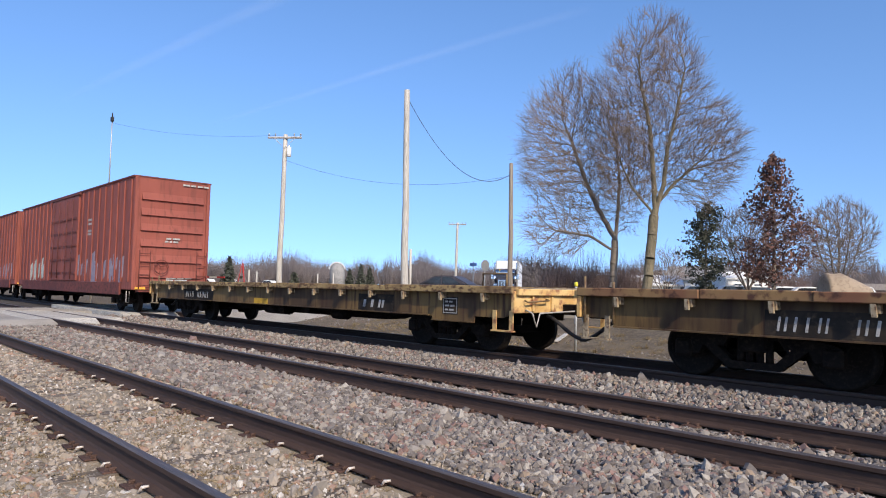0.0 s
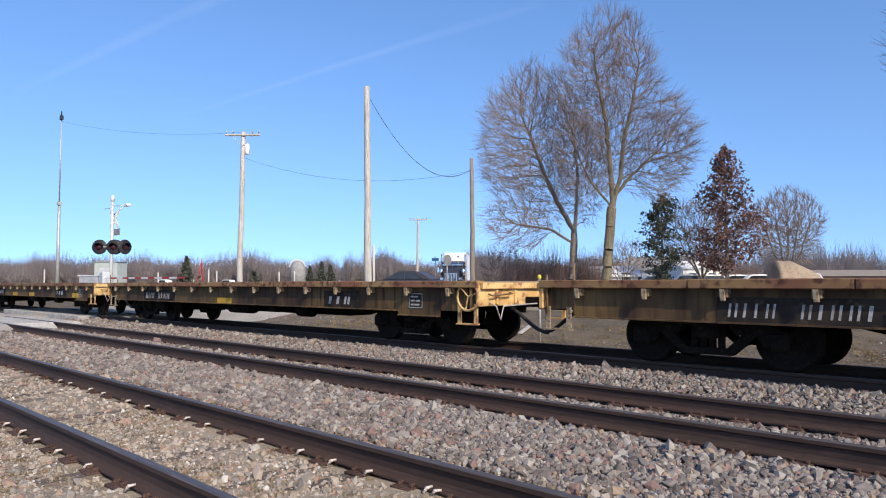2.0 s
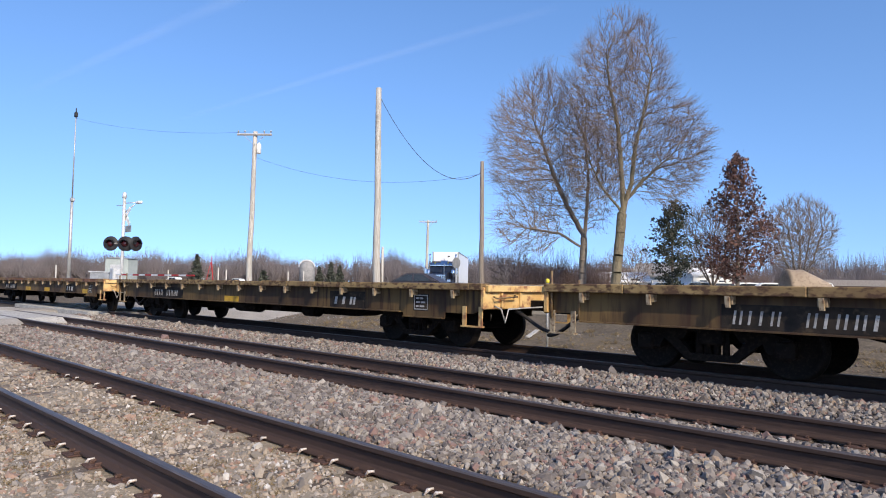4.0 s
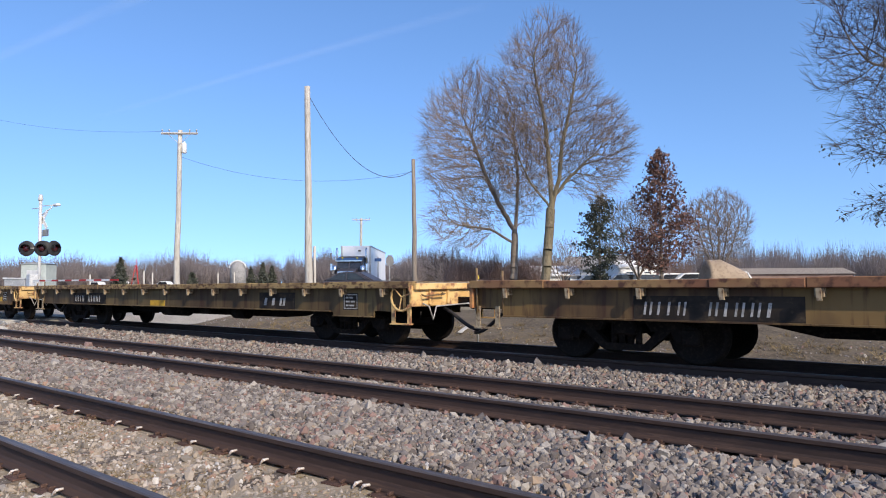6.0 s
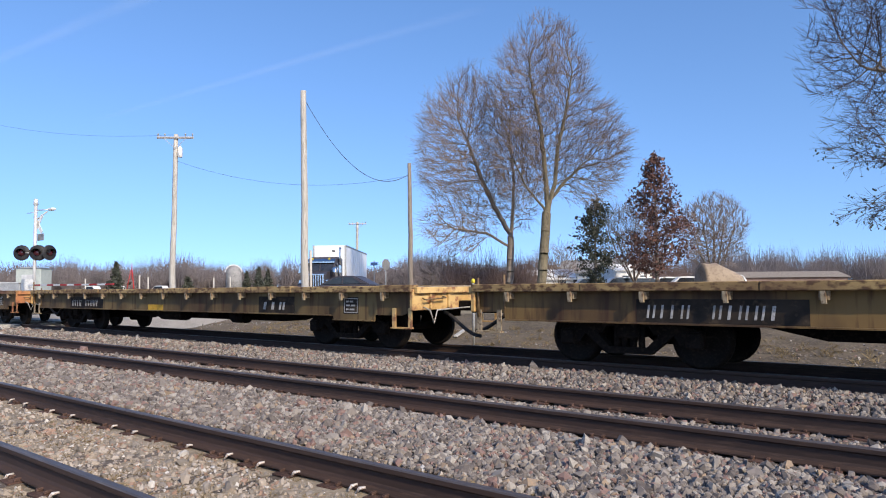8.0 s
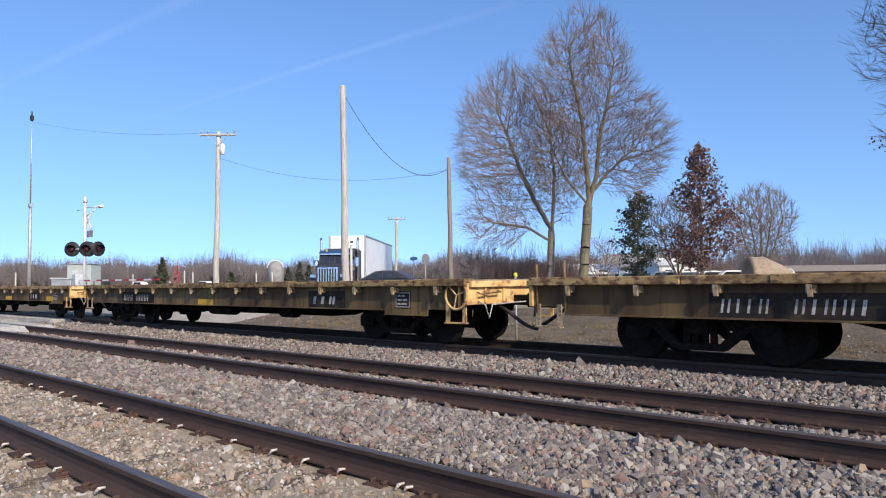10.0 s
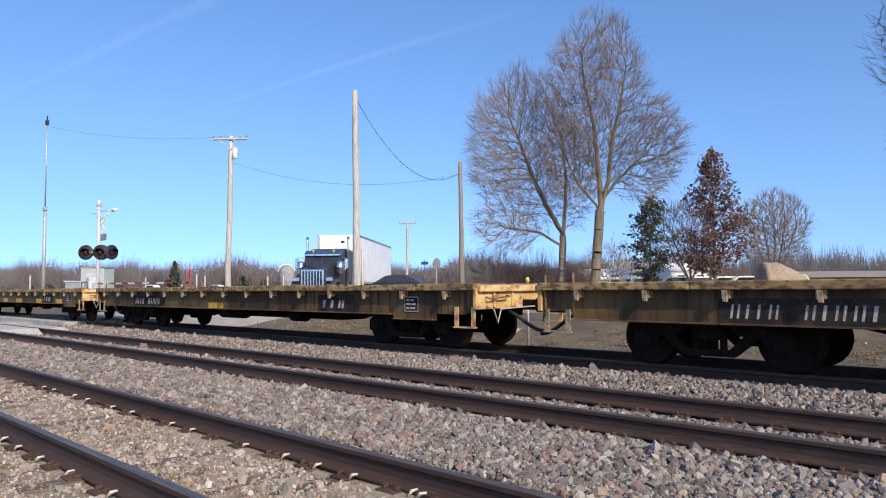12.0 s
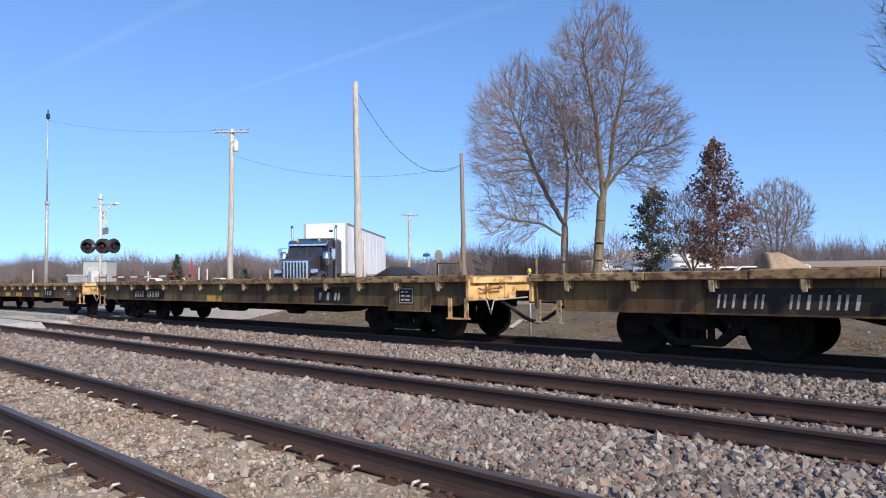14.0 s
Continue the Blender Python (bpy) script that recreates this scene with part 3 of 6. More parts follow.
def flatcar(k, style):
    """A sixty-foot flatcar, its middle at x 0 over the rails at z 0."""
    rng = random.Random(k * 7 + 3)
    car = thing("flatcar", style["label"], "railway flatcar", group="flatcars of the train")
    deck_m, sill_m, end_m = M[style["deck"]], M[style["sill"]], M[style["end"]]
    # deck edge timbers, in lengths with slightly uneven joints
    for s in (-1, 1):
        bm = bmesh.new()
        x = -HALF
        r2 = random.Random(k * 31 + s)
        while x < HALF - 0.05:
            w = min(r2.choice((1.2, 1.5, 2.1, 2.6)), HALF - x)
            dz, dy = r2.uniform(-0.012, 0.008), r2.uniform(-0.01, 0.012)
            ya, yb = s * (1.30), s * (1.53 + dy)
            box(bm, x + 0.004, x + w - 0.004, min(ya, yb), max(ya, yb), 1.045, 1.178 + dz, bevel=0.012)
            x += w
        part("deck_edge", bm, deck_m, car)
    again("deck", shared("deck", lambda: box(bmesh.new(), -HALF + 0.02, HALF - 0.02, -1.295, 1.295, 1.08, 1.165), M["plank"]), car, Matrix())
    # side sills
    for s in (-1, 1):
        y0 = s * 1.36
        bm = prism(bmesh.new(), sill_outline(0), min(y0, y0 + s * 0.03), max(y0, y0 + s * 0.03))
        part("side_sill", bm, sill_m, car)
        bm = bmesh.new()
        for xa, xb, z in ((-HALF + 0.65, HALF - 2.35, 0.565), (HALF - 2.25, HALF - 1.12, 0.475)):
            ya, yb = sorted((s * 1.37, s * 1.455))
            box(bm, xa, xb, ya, yb, z, z + 0.022)
        part("sill_flange", bm, sill_m, car)
        # stake pockets under the deck edge
        n = 15
        for i in range(n):
            x = -HALF + 0.75 + (2 * HALF - 1.5) * i / (n - 1)
            o = again("stake_pocket", shared("stake_pocket", pocket_bm, M["pocket"]), car, pose(x, s * 1.395, 0.955, 0, 0, 0 if s < 0 else 180))
    # deep centre sill, cross bearers and brake gear
    # underframe colour has the shade below the deck painted in
    bm = bmesh.new()
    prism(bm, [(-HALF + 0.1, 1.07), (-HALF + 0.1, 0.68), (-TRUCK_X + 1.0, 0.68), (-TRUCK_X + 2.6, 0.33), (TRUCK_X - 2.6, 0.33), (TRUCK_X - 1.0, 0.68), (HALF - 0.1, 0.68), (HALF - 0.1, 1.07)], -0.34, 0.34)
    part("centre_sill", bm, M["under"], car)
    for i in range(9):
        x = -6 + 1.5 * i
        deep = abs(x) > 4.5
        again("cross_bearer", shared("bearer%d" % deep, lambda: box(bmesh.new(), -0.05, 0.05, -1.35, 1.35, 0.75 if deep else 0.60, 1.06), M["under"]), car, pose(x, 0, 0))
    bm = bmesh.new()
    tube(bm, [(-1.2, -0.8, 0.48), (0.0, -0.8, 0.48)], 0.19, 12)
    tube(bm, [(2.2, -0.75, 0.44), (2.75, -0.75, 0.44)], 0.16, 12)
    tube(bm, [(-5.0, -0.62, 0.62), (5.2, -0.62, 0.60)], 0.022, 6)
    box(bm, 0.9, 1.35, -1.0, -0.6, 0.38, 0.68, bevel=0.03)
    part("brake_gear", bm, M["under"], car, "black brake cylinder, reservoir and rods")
    # ends
    for s in (-1, 1):
        bm = bmesh.new()
        xa, xb = sorted((s * (HALF - 0.06), s * (HALF + 0.02)))
        box(bm, xa, xb, -1.50, 1.50, 0.70, 1.10, bevel=0.012)
        box(bm, *sorted((s * (HALF + 0.02), s * (HALF + 0.10))), -1.46, 1.46, 1.02, 1.14, bevel=0.01)
        for y in (-1.0, 1.0, -0.45, 0.45):     # gussets on the end sill
            box(bm, *sorted((s * (HALF + 0.02), s * (HALF + 0.06))), y - 0.03, y + 0.03, 0.74, 1.02)
        part("end_sill", bm, end_m, car, "sunlit chipped paint" if s > 0 else "")
        again("coupler", shared("coupler%d" % s, lambda: coupler_bm(s), M["under"]), car, Matrix())
        part("air_hose", hose_bm(s, rng.uniform(0.34, 0.46)), M["hose"], car)
        # grab irons and sill step at the near corners
        for sy in (-1, 1):
            bm = bmesh.new()
            xs = s * (HALF - 0.32)
            y = sy * 1.42
            for xa in (xs - 0.25, xs + 0.16):
                box(bm, xa, xa + 0.09, y - 0.012, y + 0.012, 0.38, 0.74)
            box(bm, xs - 0.25, xs + 0.25, y - 0.06, y + 0.06, 0.355, 0.38)
            part("sill_step", bm, end_m if s > 0 else M["pocket"], car)
        x = s * (HALF + 0.13)
        for sy in (-1, 1):
            part("grab_iron", tube(bmesh.new(), [(x - s * 0.08, sy * 1.25, 0.93), (x, sy * 1.25, 0.90), (x, sy * 0.65, 0.93), (x - s * 0.08, sy * 0.65, 0.95)], 0.016, 6), M["rod"], car)
        part("uncoupling_lever", tube(bmesh.new(), [(x - s * 0.1, -1.2, 0.76), (x + s * 0.02, -1.15, 0.70), (x + s * 0.03, -1.05, 0.45), (x + s * 0.03, -0.95, 0.70), (x + s * 0.03, -0.25, 0.72), (x + s * 0.25, -0.2, 0.74)], 0.016, 6), M["stencil"], car)
    if style.get("rack"):                       # folded tie-down loop on the deck at the end
        bm = bmesh.new()
        x = HALF - 1.1
        tube(bm, [(x, -1.15, 1.15), (x, -1.15, 1.42), (x + 0.62, -1.15, 1.42), (x + 0.62, -1.15, 1.15)], 0.022, 6)
        part("stake_loop", bm, M["rod"], car)
    if style.get("wheel"):                      # upright hand brake on its staff
        bm = bmesh.new()
        x = HALF - 0.25
        tube(bm, [(x, -1.40, 0.62), (x, -1.40, 1.14)], 0.03, 6)
        ring = [(x + 0.26 * math.cos(a), -1.50, 0.88 + 0.26 * math.sin(a)) for a in np.linspace(0, 2 * math.pi, 19)]
        tube(bm, ring, 0.024, 6, cap=False)
        for a in (0.3, 2.4, 4.5):
            tube(bm, [(x, -1.49, 0.88), (x + 0.25 * math.cos(a), -1.50, 0.88 + 0.25 * math.sin(a))], 0.014, 5)
        part("hand_brake", bm, M["endyel"], car, "yellow hand brake wheel")
    # stakes standing at the left corner of the deck
    for sx, dy in ((-HALF + 0.12, -1.46), (-HALF + 0.62, -1.40)):
        bm = tube(bmesh.new(), [(sx, dy, 0.62), (sx, dy, 1.18 + rng.uniform(0.05, 0.28))], 0.022, 6)
        part("corner_post", bm, M["rod"], car)
    # painted panels on the near side
    y = -1.392
    for i, (px, pw, ph, pz, mat) in enumerate(style["patches"]):
        bm = box(bmesh.new(), px - pw / 2, px + pw / 2, y - 0.003 - 0.0004 * i, y + 0.004, pz - ph / 2, pz + ph / 2)
        part("paint_panel", bm, M[mat], car)
    for px, pz, widths, hgt, slant in style["marks"]:
        x = px
        for w in widths:
            if w > 0:
                bm = prism(bmesh.new(), [(x, pz - hgt / 2), (x + w, pz - hgt / 2), (x + w + slant, pz + hgt / 2), (x + slant, pz + hgt / 2)], y - 0.009, y - 0.004)
                part("stencil_bar", bm, M["stencil"], car)
            x += abs(w)
    for o in car.children:
        o.location.z += LIFT
    add_trucks(car, (-TRUCK_X, TRUCK_X + 0.42))
    return car


def pocket_bm():
    bm = bmesh.new()
    prism(bm, [(-0.022, -0.07), (0.036, -0.07), (0.024, 0.088), (-0.034, 0.088)], -0.15, -0.105)
    box(bm, -0.06, 0.06, -0.105, 0.025, -0.03, 0.088, bevel=0.008)
    return bm


BASE = [("deck", "sill", "endyel"), ("deckred", "sill", "endyel"), ("deck", "sill2", "endyel")]
PICK = [0, 1, 1, 1, 0, 0, 2, 1, 2, 0, 2, 2, 0, 0, 2, 0]
TONE = {"deck": "tan-edged", "deckred": "rust-edged"}
SIDE = {"sill": "grimy yellow-brown sides", "sill2": "faded tan sides"}
LOGO = (0.09, -0.20, 0.09, -0.19, 0.07, -0.05, 0.07)


def style_of(k):
    d, s, e = BASE[PICK[k]]
    if k == 7:
        e = "endrust"
    r = random.Random(k + 50)
    bright = k in (2, 6, 7, 14)
    patches = [(-0.6 + r.uniform(-1, 1) * 0.5 + i * 2.6 - 3.6, r.uniform(0.55, 0.95), 0.17, 0.67, "yellow") for i in range(5)] if k % 2 else \
              [(-5.0, 0.7, 0.16, 0.67, "yellow"), (-0.6, 0.8, 0.15, 0.66, "yellow"), (4.3, 0.8, 0.22, 0.68, "yellow")]
    patches = [p for p in patches if not (-6.6 < p[0] < -3.6) and not (3.7 < p[0] < 5.8)]
    patches += [(-4.85, 2.3, 0.34, 0.76, "panel"), (4.75, 1.3, 0.38, 0.77, "panel"), (7.2, 0.44, 0.34, 0.78, "panel"), (7.2, 0.40, 0.30, 0.78, "stencil"), (7.2, 0.36, 0.26, 0.78, "panel")]
    marks = [(-5.85, 0.75, tuple(0.95 * v for v in (0.032, -0.06, 0.032, -0.09, 0.035, -0.12, 0.035, -0.12, 0.03, -0.06, 0.03, -0.34, 0.032, -0.06, 0.032, -0.09, 0.04, -0.11, 0.032, -0.06, 0.032, -0.09, 0.032, -0.06, 0.032, -0.09, 0.045)), 0.19, 0.03),
             (4.28, 0.75, LOGO, 0.17, 0.04),
             (7.06, 0.86, (0.08, -0.03, 0.10), 0.035, 0), (7.06, 0.78, (0.12, -0.03, 0.12), 0.035, 0), (7.06, 0.70, (0.08, -0.03, 0.14), 0.035, 0)]
    return dict(deck=d, sill=s, end=e, rack=k in (0, 11, 14), wheel=k in (2, 5, 6, 10), patches=patches, marks=marks,
                label="empty weathered flatcar, %s deck, %s" % (TONE[d], SIDE[s]))


FLATCARS = []
for k in range(16):
    car = flatcar(k, style_of(k))
    x = -8.54 - HALF + PITCH * k
    car.matrix_basis = pose(x, *TRACKS["train"])
    FLATCARS.append((car, x))


def boxcar():
    L2, W2, Z0, Z1 = 9.82, 1.53, 0.92, 5.42
    car = thing("boxcar", "oxide red high-cube boxcar with ribbed sides and graffiti", "railway boxcar", group="boxcars of the train")
    box(bm := bmesh.new(), -L2, L2, -W2, W2, Z0, Z1, bevel=0.02)
    part("body", bm, M["boxred"], car)
    prism(bm := bmesh.new(), [(-L2 - 0.02, Z1 - 0.02), (-L2 - 0.02, Z1 + 0.04), (L2 + 0.02, Z1 + 0.04), (L2 + 0.02, Z1 - 0.02)], -W2 - 0.05, W2 + 0.05)
    part("roof", bm, M["boxdark"], car)
    for s in (-1, 1):
        # side posts
        for i in range(24):
            x = -L2 + 0.3 + (2 * L2 - 0.6) * i / 23
            if -2.55 < x < 2.55:
                continue
            box(bm := bmesh.new(), x - 0.05, x + 0.05, *sorted((s * W2, s * (W2 + 0.055))), Z0 + 0.3, Z1 - 0.1, bevel=0.012)
            part("side_post", bm, M["boxred"], car)
        box(bm := bmesh.new(), -L2 + 1.2, L2 - 1.2, *sorted((s * (W2 - 0.02), s * (W2 + 0.06))), Z0 - 0.22, Z0 + 0.28, bevel=0.01)
        part("side_sill", bm, M["boxdark"], car)
        for dx in (-1.22, 1.22):
            box(bm := bmesh.new(), dx - 1.2, dx + 1.2, *sorted((s * W2, s * (W2 + 0.09))), Z0 + 0.32, Z1 - 0.14, bevel=0.015)
            d = part("door", bm, M["boxred"], car)
            for z in (1.6, 2.25, 2.9, 3.55, 4.2):
                box(bm := bmesh.new(), dx - 1.12, dx + 1.12, *sorted((s * (W2 + 0.088), s * (W2 + 0.125))), z - 0.05, z + 0.05, bevel=0.01)
                part("door_rib", bm, M["boxdark"], d)
            for rx in (-0.5, 0.5):
                tube(bm := bmesh.new(), [(dx + rx, s * (W2 + 0.15), Z0 + 0.4), (dx + rx, s * (W2 + 0.15), Z1 - 0.3)], 0.022, 6)
                part("lock_rod", bm, M["boxdark"], d)
        box(bm := bmesh.new(), -2.6, 2.6, *sorted((s * W2, s * (W2 + 0.13))), Z1 - 0.13, Z1 - 0.03)
        part("door_rail", bm, M["boxdark"], car)
        # ends: horizontal corrugations, ladders, brake wheel
        e = s * L2
        for i in range(6):
            z = 1.45 + 0.62 * i
            prism_b = bmesh.new()
            a = [(e, z - 0.05), (e + s * 0.10, z - 0.03), (e + s * 0.07, z + 0.05), (e, z + 0.26)]
            prism(prism_b, a, -1.25, 1.25)
            part("end_rib", prism_b, M["boxred"], car)
        for y in (-1.46, 1.46):
            box(bm := bmesh.new(), *sorted((e - s * 0.01, e + s * 0.06)), y - 0.07, y + 0.07, Z0, Z1 - 0.02, bevel=0.015)
            part("corner_post", bm, M["boxred"], car)
        for y in (-1.28, 1.02):
            bm = bmesh.new()
            for yy in (y, y + 0.42):
                tube(bm, [(e + s * 0.14, yy, 0.95), (e + s * 0.14, yy, 2.5)], 0.02, 6)
            for i in range(4):
                tube(bm, [(e + s * 0.14, y, 1.1 + 0.42 * i), (e + s * 0.14, y + 0.42, 1.1 + 0.42 * i)], 0.016, 6)
            part("ladder", bm, M["boxdark"], car)
        bm = bmesh.new()
        ring = [(e + s * 0.22, -0.45 + 0.28 * math.cos(a), 1.85 + 0.28 * math.sin(a)) for a in np.linspace(0, 2 * math.pi, 19)]
        tube(bm, ring, 0.02, 6, cap=False)
        for a in (0.3, 2.4, 4.5):
            tube(bm, [(e + s * 0.12, -0.45, 1.85), (e + s * 0.22, -0.45 + 0.27 * math.cos(a), 1.85 + 0.27 * math.sin(a))], 0.014, 5)
        part("hand_brake", bm, M["boxdark"], car)
        box(bm := bmesh.new(), *sorted((e + s * 0.02, e + s * 0.30)), -1.35, 1.35, 0.84, 0.90)
        part("end_platform", bm, M["boxdark"], car)
        for y in (-1.2, 1.2):
            box(bm := bmesh.new(), *sorted((e + s * 0.072, e + s * 0.082)), y - 0.2, y + 0.2, 0.94, 1.03)
            part("reflector", bm, M["reflect"], car)
        for y0, z, ws in ((0.35, Z1 - 0.16, (0.28, -0.05, 0.2, -0.08, 0.22, -0.04, 0.24)), (-0.25, 3.0, (0.2, -0.06, 0.3)), (-0.3, 2.88, (0.14, -0.05, 0.1, -0.05, 0.2)), (-0.2, 1.42, (0.4, -0.05, 0.3, -0.05, 0.25)), (-0.2, 1.32, (0.3, -0.05, 0.5))):
            y = y0
            for w in ws:
                if w > 0:
                    box(bm := bmesh.new(), *sorted((e + s * 0.074, e + s * 0.079)), y, y + w, z - 0.035, z + 0.035)
                    part("stencil_bar", bm, M["stencil"], car)
                y += abs(w)
        again("coupler", coupler_mesh_for(L2, s), car, Matrix())
    # graffiti as patches of spray paint on the near side
    rg = random.Random(11)
    for cx, n, mt in ((-6.0, 9, "graf"), (-5.2, 6, "graf"), (2.8, 7, "graf2"), (5.4, 8, "graf2"), (8.2, 9, "graf2")):
        for i in range(n):
            w, h = rg.uniform(0.12, 0.4), rg.uniform(0.5, 1.2)
            x, z = cx + rg.uniform(-1.1, 1.1), rg.uniform(1.5, 2.0)
            prism(bm := bmesh.new(), [(x - w / 2, z - h / 2), (x + w / 2, z - h / 2 + 0.1), (x + w / 2 + 0.1, z + h / 2), (x - w / 3, z + h / 2 - 0.1)], -W2 - 0.004 - 0.0012 * i, -W2 + 0.01)
            part("paint_mark", bm, M[mt], car)
    for i, z in enumerate((4.0, 3.82, 3.5, 3.36)):
        box(bm := bmesh.new(), 3.6, 4.5 - 0.2 * (i % 2), -W2 - 0.005, -W2 + 0.01, z - 0.05, z + 0.05)
        part("stencil_bar", bm, M["stencil"], car)
    box(bm := bmesh.new(), -L2 + 0.2, L2 - 0.2, -0.4, 0.4, 0.5, 0.87)
    part("centre_sill", bm, M["under"], car)
    for s in (-1, 1):
        tube(bm := bmesh.new(), [(s * (L2 - 0.55), -1.5, 0.86), (s * (L2 - 0.55), -1.5, 0.42), (s * (L2 - 0.2), -1.5, 0.42), (s * (L2 - 0.2), -1.5, 0.86)], 0.018, 6)
        part("sill_step", bm, M["stencil"], car)
    add_trucks(car, (-L2 + 2.5, L2 - 2.5))
    return car


def coupler_mesh_for(l2, s):
    bm = bmesh.new()
    box(bm, *sorted((s * (l2 - 0.3), s * (l2 + 0.35))), -0.10, 0.10, 0.66, 0.86, bevel=0.02)
    box(bm, *sorted((s * (l2 + 0.33), s * (l2 + 0.74))), -0.13, 0.17, 0.62, 0.90, bevel=0.05)
    return mesh_of("coupler", bm, M["under"])


BOXCARS = []
for i in range(2):
    car = boxcar()
    x = -28.45 - 9.82 - i * 20.93
    car.matrix_basis = pose(x, *TRACKS["train"])
    BOXCARS.append((car, x))


# ---------------------------------------------------------------- trees
class Wood:
    """Gathers tapered limbs as prisms; thick and thin ones apart."""

    def __init__(self, seed, thin=0.035):
        self.rng = random.Random(seed)
        self.seg = ([], [])
        self.thin = thin
        self.tips = []

    def add(self, a, b, ra, rb):
        self.seg[0 if ra > self.thin else 1].append((a, b, ra, rb))

    def mesh(self, which, material, sides):
        segs = self.seg[which]
        n = len(segs)
        A = np.array([s[0][:] for s in segs])
        B = np.array([s[1][:] for s in segs])
        R = np.array([(s[2], s[3]) for s in segs])
        D = B - A
        D /= np.linalg.norm(D, axis=1)[:, None] + 1e-9
        H = np.where(np.abs(D[:, 2:]) < 0.9, (0.0, 0.0, 1.0), (1.0, 0.0, 0.0))
        U = np.cross(D, H)
        U /= np.linalg.norm(U, axis=1)[:, None] + 1e-9
        W = np.cross(D, U)
        V = np.zeros((n, 2 * sides, 3))
        for k in range(sides):
            c, s = math.cos(2 * math.pi * k / sides), math.sin(2 * math.pi * k / sides)
            off = U * c + W * s
            V[:, k] = A + off * R[:, :1]
            V[:, sides + k] = B + off * R[:, 1:]
        f = []
        for k in range(sides):
            k2 = (k + 1) % sides
            f += [(k, k2, sides + k2), (k, sides + k2, sides + k)]
        F = (np.array(f)[None] + (np.arange(n) * 2 * sides)[:, None, None]).reshape(-1, 3)
        return raw_mesh("wood", V.reshape(-1, 3), F, material)


def leaf_mesh(points, size, material, seed, droop=0.5):
    rng = np.random.default_rng(seed)
    P = np.asarray(points)
    n = len(P)
    u = rng.normal(0, 1, (n, 3))
    u /= np.linalg.norm(u, axis=1)[:, None]
    w = rng.normal(0, 1, (n, 3)) + (0, 0, -droop)
    w -= u * (u * w).sum(1)[:, None]
    w /= np.linalg.norm(w, axis=1)[:, None]
    nrm = np.cross(u, w)
    s = size * rng.lognormal(0, 0.3, (n, 1))
    V = np.stack([P - w * s * 0.6, P + u * s * 0.32 + nrm * s * 0.1, P + w * s * 0.6, P - u * s * 0.32 + nrm * s * 0.1], 1).reshape(-1, 3)
    F = (np.array([(0, 1, 2), (0, 2, 3)])[None] + (np.arange(n) * 4)[:, None, None]).reshape(-1, 3)
    return raw_mesh("leaves", V, F, material)


def tree_thing(wood, label, trunk_mat, twig_mat, at=(0, 0, 0), leaves=None, leaf_label=""):
    t = thing("tree", label, "tree", pose(*at))
    o = new("trunk", wood.mesh(0, trunk_mat, 7))
    o.parent = t
    for p in o.data.polygons:
        p.use_smooth = True
    o = new("crown", wood.mesh(1, twig_mat, 3))
    o.parent = t
    if leaves is not None:
        o = new("leaves", leaves)
        o.parent = t
        if leaf_label:
            o["label"] = leaf_label
    return t


def stem(wood, pts, radii):
    """A trunk through pts; returns them as vectors."""
    pts = [Vector(p) for p in pts]
    for i in range(len(pts) - 1):
        wood.add(pts[i], pts[i + 1], radii[i], radii[i + 1])
    return pts


R11, F11 = Vector((0.736, 0.677, 0)), Vector((-0.677, 0.736, 0))


def crown_points(rng, lobes, count):
    """Random points in lobes of (across, along, up, half width, half depth, half height), denser near the outside."""
    out = []
    vol = [l[3] * l[4] * l[5] for l in lobes]
    for (a, b, z, ra, rb, rz), v in zip(lobes, vol):
        n = int(count * v / sum(vol))
        d = rng.normal(0, 1, (n, 3))
        d /= np.linalg.norm(d, axis=1)[:, None]
        d *= (rng.random((n, 1)) ** 0.30)
        d *= 0.86 + 0.16 * np.array([noise.noise(Vector(q) * 2.1) for q in d])[:, None]
        out.append(np.array(R11) * (a + d[:, :1] * ra) + np.array(F11) * (b + d[:, 1:2] * rb) + np.array((0, 0, 1)) * (z + d[:, 2:] * rz))
    return np.concatenate(out)


